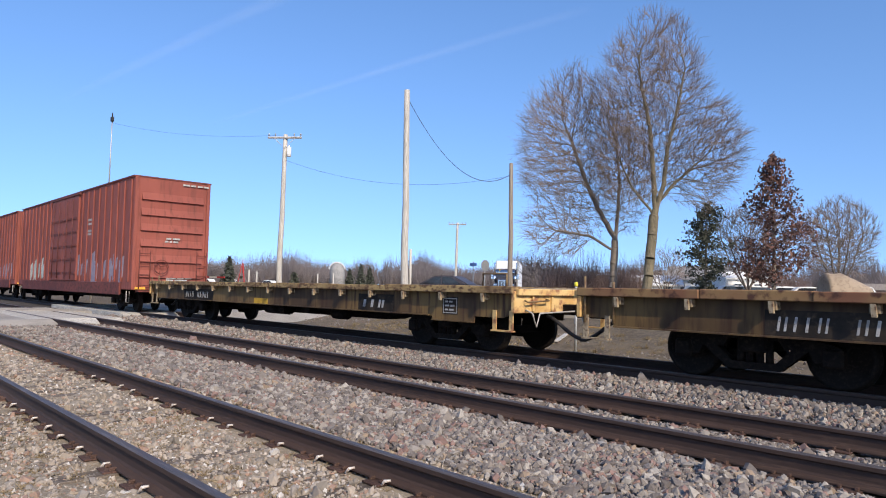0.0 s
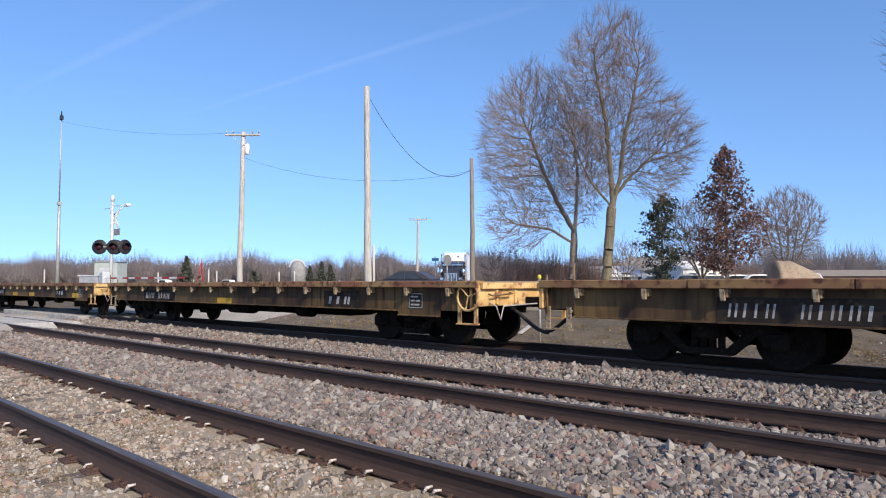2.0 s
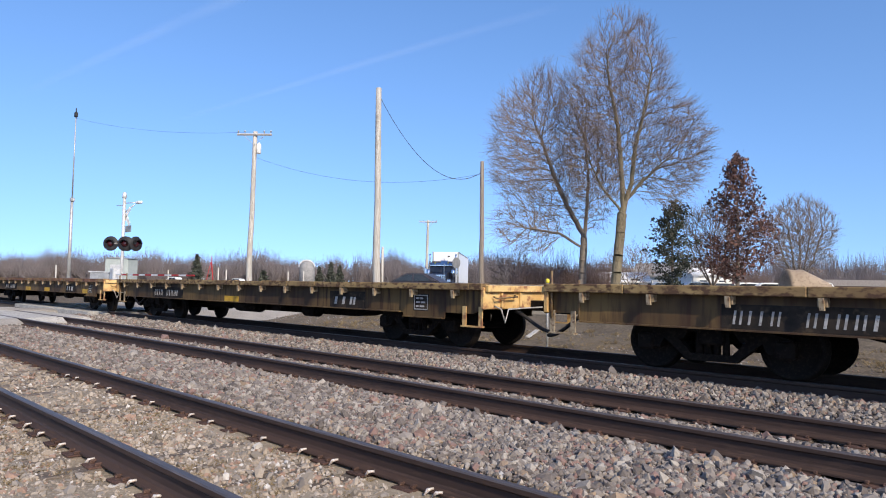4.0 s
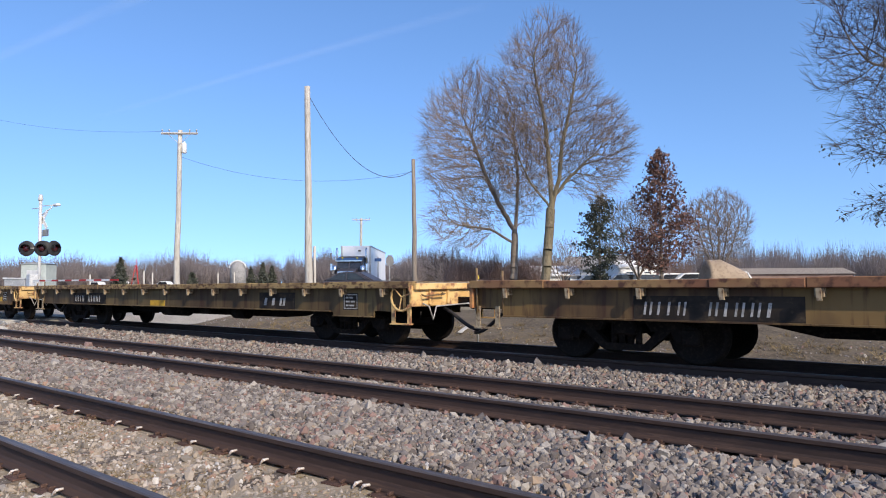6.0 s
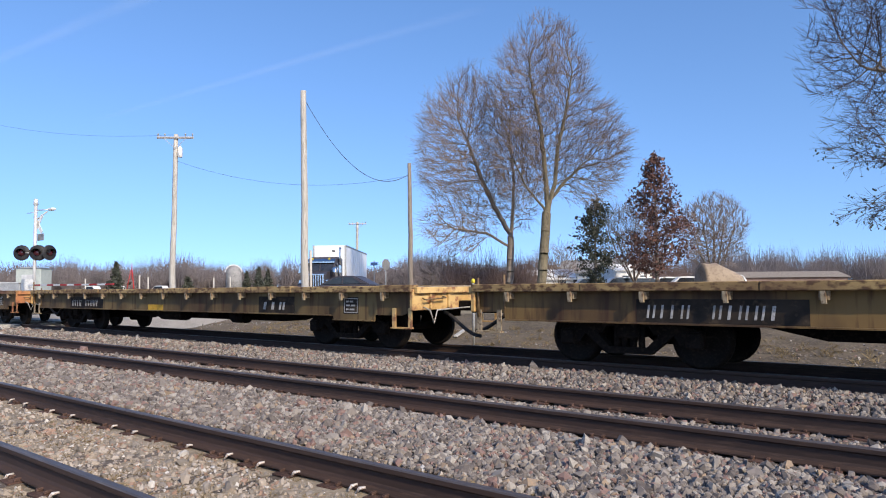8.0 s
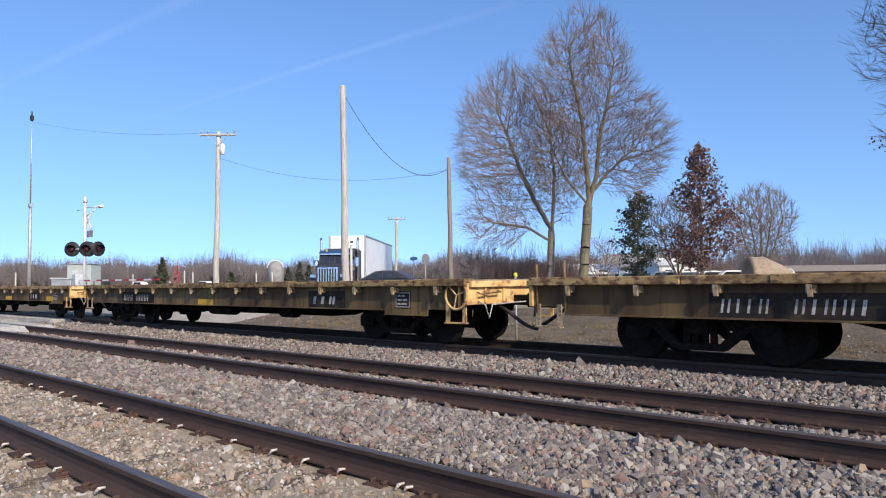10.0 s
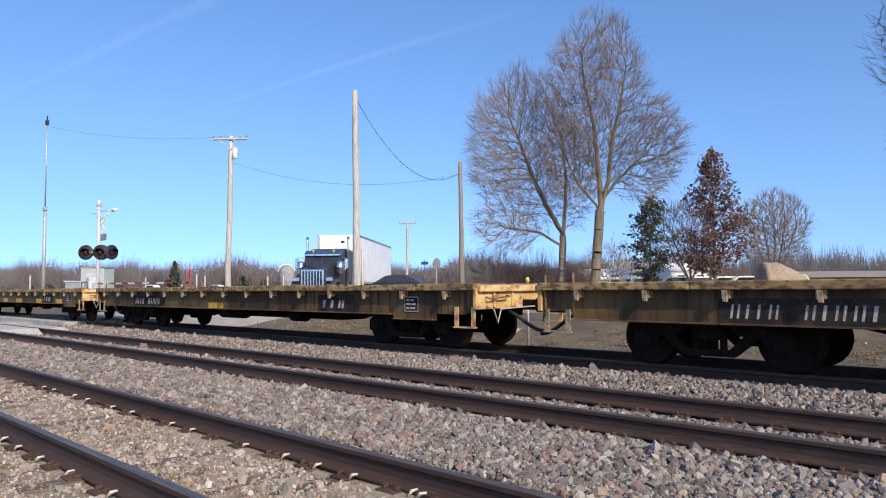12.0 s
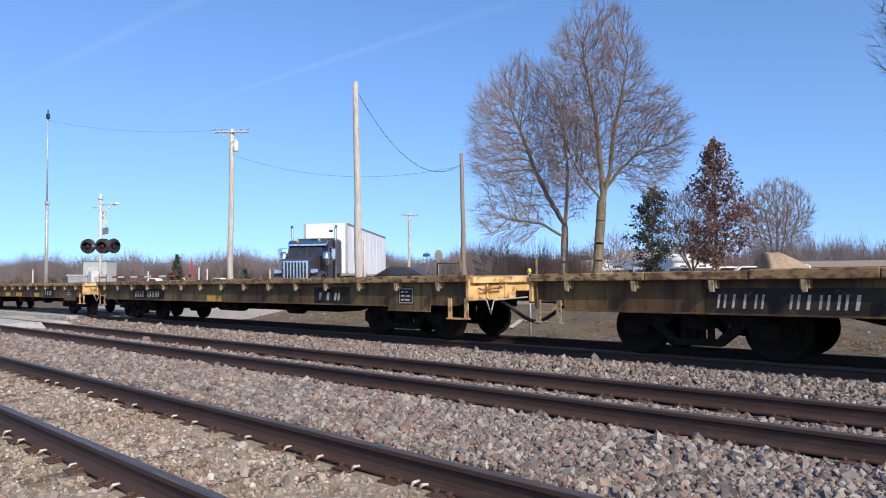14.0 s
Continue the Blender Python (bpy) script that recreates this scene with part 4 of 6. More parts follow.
def crowned(seed, stems, lobes, count, step=0.36, kill=0.42, rise=0.25, fine=0.0105, twig=(0.6, 1.25), twigs=3, power=2.35, thin=0.03, stout=1.0):
    """A bare tree whose limbs grow towards points spread through its crown. stems: polylines of (across, along, up)."""
    rng = np.random.default_rng(seed)
    w = Wood(seed, thin)
    pos, parent = [], []
    for line in stems:
        pts = [R11 * a + F11 * b + Vector((0, 0, z)) for a, b, z in line]
        last = -1 if not pos else int(np.argmin([(p - pts[0]).length for p in pos]))
        for i in range(len(pts) - 1):
            n = max(int((pts[i + 1] - pts[i]).length / step), 1)
            for k in range(n + (i == len(pts) - 2)):
                q = pts[i].lerp(pts[i + 1], k / n)
                pos.append(q + Vector(rng.normal(0, 0.025, 3)))
                parent.append(last)
                last = len(pos) - 1
    P = crown_points(rng, lobes, count)
    X = np.array([q[:] for q in pos])
    parent = list(parent)
    low = min(l[2] - l[5] for l in lobes) - 0.5
    ok = X[:, 2] > low                                    # no shoots from the lower bole
    near = np.full(len(P), 1e9)
    which = np.zeros(len(P), int)
    fresh = np.arange(len(X))[ok]
    for _ in range(90):
        if len(fresh) == 0 or len(P) == 0:
            break
        A, B = P.astype(np.float32), X[fresh].astype(np.float32)
        d2 = (A ** 2).sum(1)[:, None] + (B ** 2).sum(1)[None] - 2 * A @ B.T
        j = d2.argmin(1)
        m = d2[np.arange(len(P)), j]
        better = m < near
        near[better], which[better] = m[better], fresh[j[better]]
        keep = near > kill * kill
        P, near, which = P[keep], near[keep], which[keep]
        if len(P) == 0:
            break
        v = P - X[which]
        v /= np.linalg.norm(v, axis=1)[:, None]
        acc = np.zeros_like(X)
        np.add.at(acc, which, v)
        act = np.unique(which)
        act = act[np.bincount(np.array(parent)[np.array(parent) >= 0], minlength=len(X))[act] < 3]
        if len(act) == 0:
            break
        back = np.array([X[i] - X[parent[i]] if parent[i] >= 0 else (0, 0, step) for i in act]) / step
        g = acc[act]
        g = g / (np.linalg.norm(g, axis=1)[:, None] + 1e-9) + 0.55 * back + rng.normal(0, 0.12, g.shape) + (0, 0, rise)
        g /= np.linalg.norm(g, axis=1)[:, None] + 1e-9
        n0 = len(X)
        X = np.concatenate([X, X[act] + g * step])
        parent += list(act)
        fresh = np.arange(n0, len(X))
    n = len(X)
    load = np.zeros(n)
    for i in range(n - 1, -1, -1):
        load[i] = max(load[i], fine ** power)
        if parent[i] >= 0:
            load[parent[i]] += load[i]
    R = load ** (1 / power)
    R *= 1 + (stout - 1) * np.clip((R - 0.05) / 0.12, 0, 1)
    V = [Vector(x) for x in X]
    heart = V[int(np.argmin(np.abs(X[:, 2] - (low + 0.3 * (X[:, 2].max() - low)))))]
    for i in range(n):
        k = parent[i]
        if k < 0:
            w.add(V[i] - Vector((0, 0, 0.5)), V[i], R[i] * 1.3, R[i])
            continue
        d = (V[i] - V[k]).normalized()
        w.add(V[k], V[i], min(R[k], R[i] * 1.5), R[i])
        if R[i] < 0.034:
            out = (V[i] - heart).normalized()
            for _ in range(twigs + 2 * (R[i] < fine * 1.3)):
                e = (d * 0.8 + out * 0.55 + Vector(rng.normal(0, 0.40, 3)) + Vector((0, 0, rise * 0.8))).normalized()
                ln = rng.uniform(*twig)
                q = V[i] + e * ln * 0.5
                t = q + (e + Vector(rng.normal(0, 0.16, 3)) + Vector((0, 0, 0.08))).normalized() * ln * 0.5
                w.add(V[i], q, fine * 0.72, fine * 0.62)
                w.add(q, t, fine * 0.62, fine * 0.4)
                w.tips.append((t, e))
    return w


big_maple = crowned(4, [[(0, 0, 0), (0.22, 0, 2.0), (0.45, 0, 4.6), (0.62, 0, 6.2), (0.5, 0.1, 9.0), (0.35, 0.2, 11.5), (-0.2, 0.2, 14.0), (-0.4, 0.2, 16.0)],
                        [(0.55, 0, 5.8), (1.1, -0.2, 7.8), (1.3, -0.4, 10.0), (1.9, -0.5, 12.6), (2.3, -0.6, 15.0)], [(0.6, 0, 6.4), (2.0, 0.5, 8.0), (3.6, 0.8, 9.4)],
                        [(0.55, 0, 5.9), (-0.7, 0.3, 7.5), (-1.5, 0.5, 9.4)]],
                    [(0.5, 0, 13.7, 3.5, 3.2, 5.6), (3.2, 0.2, 9.9, 3.1, 3.0, 4.1), (-0.4, 0, 10.0, 2.8, 3.0, 4.2)], 7500, stout=1.75)
tree_thing(big_maple, "tall leafless maple with an olive-grey trunk", M["barkolive"], M["twig"], (-23.2, 38.5, 0.1))
second_maple = crowned(9, [[(0, 0, 0), (0.06, 0, 2.4), (0.15, 0, 4.4), (0.35, 0, 6.4), (0.4, 0, 9.0), (0.1, 0, 11.5)], [(0.15, 0, 4.5), (-1.0, 0.2, 6.6), (-2.0, 0.3, 9.0), (-2.9, 0.3, 11.6)],
                           [(0.1, 0, 3.7), (-1.6, -0.3, 4.7), (-3.8, -0.4, 5.0)]],
                       [(-2.5, 0, 10.6, 4.2, 3.4, 6.1), (-3.2, 0, 5.2, 3.1, 2.6, 2.0), (0.6, 0, 8.4, 2.2, 2.6, 4.2)], 6500, rise=0.18, stout=1.45)
tree_thing(second_maple, "leafless forked maple beside a taller one", M["bark"], M["twig"], (-26.25, 39.6, 0.1))

# a broad tree whose lower boughs still hold some dry leaves
side_tree = crowned(21, [[(0, 0, 0), (0.1, 0, 4.5), (0, 0.1, 9), (0, 0, 14)], [(0.1, 0, 4.4), (-3, 0.4, 6.0), (-6, 0.3, 6.6)], [(0, 0, 8.0), (-3.5, 0, 10.0), (-7, 0.5, 10.6)], [(0, 0, 3.6), (-3, -0.6, 3.9), (-5.6, -0.8, 4.0)],
                         [(0, 0, 10.5), (-3, -0.8, 14.0), (-5, -1.0, 16)]],
                    [(-3.3, 0, 12.0, 7.6, 4.6, 5.8), (-5.4, 0, 7.4, 4.0, 4.0, 1.8), (-5.0, 0, 4.4, 3.4, 3.4, 1.2), (3, 0, 10, 6, 5, 6)], 11000, step=0.42, kill=0.45, rise=-0.02, fine=0.010, twig=(0.45, 0.9), twigs=3)
side_leaves = [tuple(p + Vector((0, 0, -0.03 * k))) for p, d in side_tree.tips if p.z < 7.0 and side_tree.rng.random() < 0.34 for k in range(2)]
tree_thing(side_tree, "leafless spreading tree with a few dark dry leaves", M["bark"], M["twigdark"], (1.3, 40.5, 0.25), leaf_mesh(side_leaves, 0.12, M["needle"], 4), "dark dry leaves")


def oak():
    """A conical oak that has kept its dry leaves."""
    rng = random.Random(5)
    w = Wood(6, 0.03)
    H = 12.2
    stem(w, [(0, 0, -0.2), (0, 0, 2), (0.05, 0, 6), (0, 0, 9.5), (0, 0, H)], [0.22, 0.17, 0.12, 0.07, 0.015])
    pts = []
    for i in range(95):
        z = 1.4 + (H - 1.6) * (i / 95) ** 1.05
        rad = 4.0 * (1 - (z - 1.4) / (H - 1.0)) ** 0.9 * rng.uniform(0.72, 1.12) * (0.82 if z < 2.6 else 1) + 0.15
        a = rng.uniform(0, 2 * math.pi)
        tip = Vector((rad * math.cos(a), rad * math.sin(a), z + rad * 0.45))
        mid = Vector((0, 0, z)).lerp(tip, 0.5) + Vector((0, 0, -0.08))
        w.add(Vector((0, 0, z)), mid, 0.03, 0.02)
        w.add(mid, tip, 0.02, 0.008)
        for _ in range(int(40 + 28 * (1 - i / 95))):
            u = rng.uniform(0.4, 1.06)
            c = Vector((0, 0, z)).lerp(tip, u)
            k = 0.36 * (0.4 + 0.6 * rad / 2.9)
            q = c + Vector((rng.gauss(0, k), rng.gauss(0, k), rng.gauss(0, 0.26)))
            pts.append(tuple(q))
            if rng.random() < 0.2:
                w.add(c, q, 0.009, 0.005)
    return w, leaf_mesh(pts, 0.22, M["oakleaf"], 8)


ow, ol = oak()
tree_thing(ow, "conical oak with dry russet leaves", M["bark"], M["twigdark"], (-23.1, 57.9, 0.1), ol, "dry russet leaves")


def cedar():
    rng = random.Random(15)
    w = Wood(16, 0.02)
    H = 7.2
    stem(w, [(0, 0, -0.2), (0, 0, 3), (0.05, 0, H)], [0.14, 0.1, 0.015])
    pts = []
    for i in range(60):
        z = 0.9 + (H - 1.0) * i / 60
        rad = 2.0 * math.sin(math.pi * (0.16 + 0.80 * (1 - i / 60))) ** 0.8 * rng.uniform(0.6, 1.2) * (1 - 0.35 * i / 60)
        a = rng.uniform(0, 2 * math.pi)
        tip = Vector((rad * math.cos(a), rad * math.sin(a), z + 0.25 * rad))
        w.add(Vector((0, 0, z)), tip, 0.018, 0.006)
        for _ in range(70):
            c = Vector((0, 0, z)).lerp(tip, rng.uniform(0.25, 1.05))
            pts.append(tuple(c + Vector((rng.gauss(0, 0.16), rng.gauss(0, 0.16), rng.gauss(0, 0.15)))))
    return w, leaf_mesh(pts, 0.17, M["needle"], 18)


cw, cl = cedar()
tree_thing(cw, "small dark green cedar with an uneven outline", M["bark"], M["twigdark"], (-23.3, 46.7, 0.1), cl, "dark green foliage")


def yard_tree(seed, height, spread, count, fine=0.012):
    """A vase-shaped bare tree with several stems from low down."""
    r = random.Random(seed)
    stems = [[(0, 0, 0), (0.05, 0, height * 0.2), (0.1, 0, height * 0.62)]]
    for i in range(5):
        a = 2 * math.pi * i / 5 + r.uniform(-0.3, 0.3)
        c, d = math.cos(a), math.sin(a)
        stems.append([(0, 0, height * 0.13), (spread * 0.3 * c, spread * 0.3 * d, height * 0.36), (spread * 0.52 * c, spread * 0.52 * d, height * 0.62)])
    return crowned(seed, stems, [(0, 0, height * 0.62, spread, spread * 0.9, height * 0.36), (0, 0, height * 0.45, spread * 0.9, spread * 0.8, height * 0.25)], count,
                   step=0.45, kill=0.5, rise=0.3, fine=fine, twig=(0.5, 1.1), thin=height * 0.004)


tree_thing(yard_tree(31, 11.6, 4.3, 3800, 0.017), "round-headed leafless tree in a yard", M["bark"], M["twig"], (-24.7, 78.0, 0.1))
tree_thing(yard_tree(32, 5.0, 2.6, 1100), "slender leafless tree behind a thicket", M["bark"], M["twig"], (-31.5, 55.5, 0.1))
tree_thing(yard_tree(33, 9.5, 4.2, 2500, 0.014), "leafless tree behind the maples", M["bark"], M["twig"], (-27.0, 62.0, 0.1))
tree_thing(yard_tree(34, 3.9, 1.8, 700, 0.008), "low leafless tree at the edge of a thicket", M["bark"], M["twigdark"], (-33.2, 40.6, 0.1))


def brush(name, label, material, blobs, seed, blade, per):
    """Fans of thin upright stems: thickets and far woods."""
    rng = random.Random(seed)
    w = Wood(seed, -1)
    for x, y, z, h, r in blobs:
        for _ in range(per):
            a, rr = rng.uniform(0, 2 * math.pi), r * math.sqrt(rng.random())
            p = Vector((x + 0.35 * rr * math.cos(a), y + 0.35 * rr * math.sin(a), z))
            hh = h * rng.uniform(0.45, 1.0) * (1 - 0.35 * (rr / r) ** 2)
            q = Vector((x + rr * math.cos(a), y + rr * math.sin(a), z + hh * 0.62))
            e = q + Vector((rng.gauss(0, 0.25) * r, rng.gauss(0, 0.25) * r, hh * 0.38))
            w.add(p, q, blade, blade * 0.7)
            w.add(q, e, blade * 0.7, blade * 0.25)
            for _ in range(3):
                c = p.lerp(q, rng.uniform(0.4, 1.0))
                w.add(c, c + Vector((rng.gauss(0, 0.2) * r, rng.gauss(0, 0.2) * r, hh * rng.uniform(0.1, 0.4))), blade * 0.55, blade * 0.2)
    ob = new(name, w.mesh(0, material, 3))
    return tagged(ob, label, "trees", kind="stuff")


def spot(side, depth):
    """A place on the ground by its lateral share and its distance ahead of the standpoint."""
    return F11 * depth + R11 * (side * depth)


rng = random.Random(77)
blobs = []
for i in range(46):
    p = spot(rng.uniform(0.07, 0.195), rng.uniform(50, 58))
    blobs.append((p.x, p.y, 0.0, rng.uniform(2.6, 4.8), rng.uniform(0.8, 1.5)))
brush("thicket", "dense reddish-brown leafless thicket", M["thicket"], blobs, 41, 0.014, 60)
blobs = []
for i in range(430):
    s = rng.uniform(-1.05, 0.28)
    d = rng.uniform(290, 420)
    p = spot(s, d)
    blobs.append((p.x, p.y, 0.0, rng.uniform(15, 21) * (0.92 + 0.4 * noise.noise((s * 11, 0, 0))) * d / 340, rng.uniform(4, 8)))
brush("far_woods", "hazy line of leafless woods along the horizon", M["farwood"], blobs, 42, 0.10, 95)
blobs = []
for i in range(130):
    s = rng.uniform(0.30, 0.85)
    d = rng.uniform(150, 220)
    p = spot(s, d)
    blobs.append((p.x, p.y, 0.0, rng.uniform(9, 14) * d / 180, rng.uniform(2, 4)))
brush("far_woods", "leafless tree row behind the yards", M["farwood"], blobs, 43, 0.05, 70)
blobs = []
for i in range(26):
    p = spot(rng.uniform(0.20, 0.42), rng.uniform(84, 105))
    blobs.append((p.x, p.y, 0.0, rng.uniform(4, 7.5), rng.uniform(1.3, 2.6)))
brush("thicket", "tangled leafless trees behind the house", M["thicket"], blobs, 44, 0.02, 60)


blobs = [(rng.uniform(-24, 4), 13.3 + 5.6 * rng.random() ** 1.3, 0, rng.uniform(0.08, 0.24), rng.uniform(0.08, 0.25)) for _ in range(900)]
blobs = [(x, y, ground_z(y) - 0.02, h, r) for x, y, z, h, r in blobs]
brush("dry_grass", "tufts of dry straw-coloured grass on the bank", M["straw"], blobs, 47, 0.006, 9)["category"] = "grass"
blobs = [(rng.uniform(-9, 0.4), rng.uniform(1.2, 4.5), 0, rng.uniform(0.025, 0.08), rng.uniform(0.05, 0.12)) for _ in range(420)]
blobs = [(x, y, ground_z(y) - 0.005, h, r) for x, y, z, h, r in blobs if min(abs(y - 2.247), abs(y - 3.752)) > 0.12]
brush("dry_weeds", "wisps of dead weeds in the siding gravel", M["straw"], blobs, 48, 0.0035, 6)["category"] = "grass"


def far_conifer(at, h):
    r = random.Random(int(abs(at[0]) * 10))
    w = Wood(int(abs(at[0]) * 10), 0.02)
    stem(w, [(0, 0, -0.2), (0, 0, h)], [0.15, 0.02])
    pts = [(r.gauss(0, 0.30 * (1 - i / 700) * h * 0.5), r.gauss(0, 0.30 * (1 - i / 700) * h * 0.5), 0.4 + h * i / 720) for i in range(700)]
    w.add(Vector((0, 0, 0.5)), Vector((0.3, 0, 0.6)), 0.01, 0.005)
    return tree_thing(w, "small dark evergreen far across the fields", M["bark"], M["twigdark"], at, leaf_mesh(pts, 0.5, M["needle"], 3))


for s, d, h in ((-0.405, 110, 5.2), (-0.205, 140, 5.2), (-0.192, 142, 4.6), (-0.222, 141, 4.2), (-0.305, 90, 2.2)):
    p = spot(s, d)
    far_conifer((p.x, p.y, 0.05), h)


# ---------------------------------------------------------------- poles, wires and the crossing signal
def utility_pole(label, base, top, r0, r1, mat, arm=0.0, arm_dir=(0.736, 0.677, 0), extra=False):
    p = thing("utility_pole", label, "utility pole", pose(*base))
    b, t = Vector((0, 0, -0.3)), Vector(top) - Vector(base)
    shaft = bmesh.new()
    n = 8
    tube(shaft, [b.lerp(t, i / n) + Vector((0.02 * math.sin(i * 2.1), 0.02 * math.cos(i * 1.3), 0)) * (0 < i < n) for i in range(n + 1)], [r0 + (r1 - r0) * i / n for i in range(n + 1)], 12)
    part("shaft", shaft, M[mat], p)
    if arm:
        d = Vector(arm_dir).normalized()
        u = d.cross(Vector((0, 0, 1)))
        c = t - Vector((0, 0, 0.25))
        bm = tube(bmesh.new(), [c - d * arm / 2 + u * 0.17, c + d * arm / 2 + u * 0.17], 0.075, 4)
        part("cross_arm", bm, M[mat], p)
        for s in (-1, 1):
            bm = tube(bmesh.new(), [c + d * s * arm * 0.33 + u * 0.2, c + u * 0.2 - Vector((0, 0, arm * 0.3))], 0.018, 5)
            part("brace", bm, M["metal"], p)
        for k in (-0.47, -0.28, 0.28, 0.47):
            q = c + d * arm * k + u * 0.17
            bm = bmesh.new()
            lathe(bm, [(0.02, 0), (0.02, 0.08), (0.06, 0.09), (0.045, 0.14), (0.065, 0.15), (0.03, 0.22)], 8, axis="z")
            part("insulator", bm, M["metal"], p, at=pose(q.x, q.y, q.z + 0.06))
    if extra:
        bm = bmesh.new()
        lathe(bm, [(0.10, 0), (0.15, 0.03), (0.15, 0.62), (0.08, 0.68), (0.03, 0.8)], 12, axis="z")
        q = t + R11 * 0.26
        part("transformer", bm, M["white"], p, at=pose(q.x, q.y, q.z - 1.5))
    return p


utility_pole("tall bleached wooden pole with a cross-arm and small transformer", (-41.41, 23.24, 0.0), (-40.76, 23.05, 11.13), 0.20, 0.14, "pole", 2.3, extra=True)
pp = utility_pole("tall plain bleached wooden pole with a guard at its foot", (-24.99, 20.67, -0.1), (-24.65, 20.25, 10.3), 0.19, 0.13, "pole")
bm = tube(bmesh.new(), [(0.19, 0.17, 0.0), (0.19, 0.15, 3.0)], 0.06, 8)
part("conduit", bm, M["pole"], pp, "pale conduit strapped to the pole")
bm = tube(bmesh.new(), [(-0.05, -0.16, 0.0), (0.06, -0.26, 9.6)], 0.022, 6)
part("ground_wire", bm, M["wire"], pp)
utility_pole("slim weathered wooden pole, dark on its shaded side", (-26.72, 29.96, 0.3), (-26.47, 29.6, 8.38), 0.16, 0.11, "poledark")
utility_pole("distant pole with a cross-arm in the fields", (-65.41, 62.4, 0.3), (-64.91, 62.17, 9.7), 0.2, 0.16, "pole", 2.3)


def mast():
    p = thing("radio_mast", "slender grey steel mast with a small head", "mast", pose(-63.82, 18.93, -0.3))
    bm = tube(bmesh.new(), [(0, 0, 0), (0.22, -0.05, 4.0), (0.45, -0.12, 8.3)], [0.17, 0.14, 0.12], 10)
    part("lower_shaft", bm, M["metal"], p)
    bm = tube(bmesh.new(), [(0.45, -0.12, 8.2), (0.93, -0.25, 15.7)], [0.06, 0.045], 8)
    part("upper_shaft", bm, M["metal"], p)
    bm = box(bmesh.new(), 0.78, 1.08, -0.37, -0.13, 15.2, 15.6, bevel=0.03)
    tube(bm, [(0.93, -0.25, 15.55), (0.93, -0.25, 15.95)], 0.05, 6)
    part("head", bm, M["black"], p)
    bm = box(bmesh.new(), 0.3, 0.62, -0.26, 0.05, 8.05, 8.35, bevel=0.03)
    part("bracket", bm, M["metal"], p)


mast()


def wire(a, b, sag, r=0.012):
    a, b = Vector(a), Vector(b)
    bm = tube(bmesh.new(), [a.lerp(b, u) - Vector((0, 0, 4 * sag * u * (1 - u))) for u in np.linspace(0, 1, 22)], r, 4)
    return tagged(part("overhead_wire", bm, M["wire"]), "thin black overhead wire sagging between poles", "wire", group="overhead wires")


wire((-24.65, 20.25, 10.0), (-26.47, 29.6, 7.75), 1.75, 0.017)
wire((-40.72, 23.1, 9.4), (-26.47, 29.6, 7.65), 1.0, 0.008)
wire((-62.9, 18.7, 14.8), (-40.9, 22.9, 11.1), 0.5, 0.007)


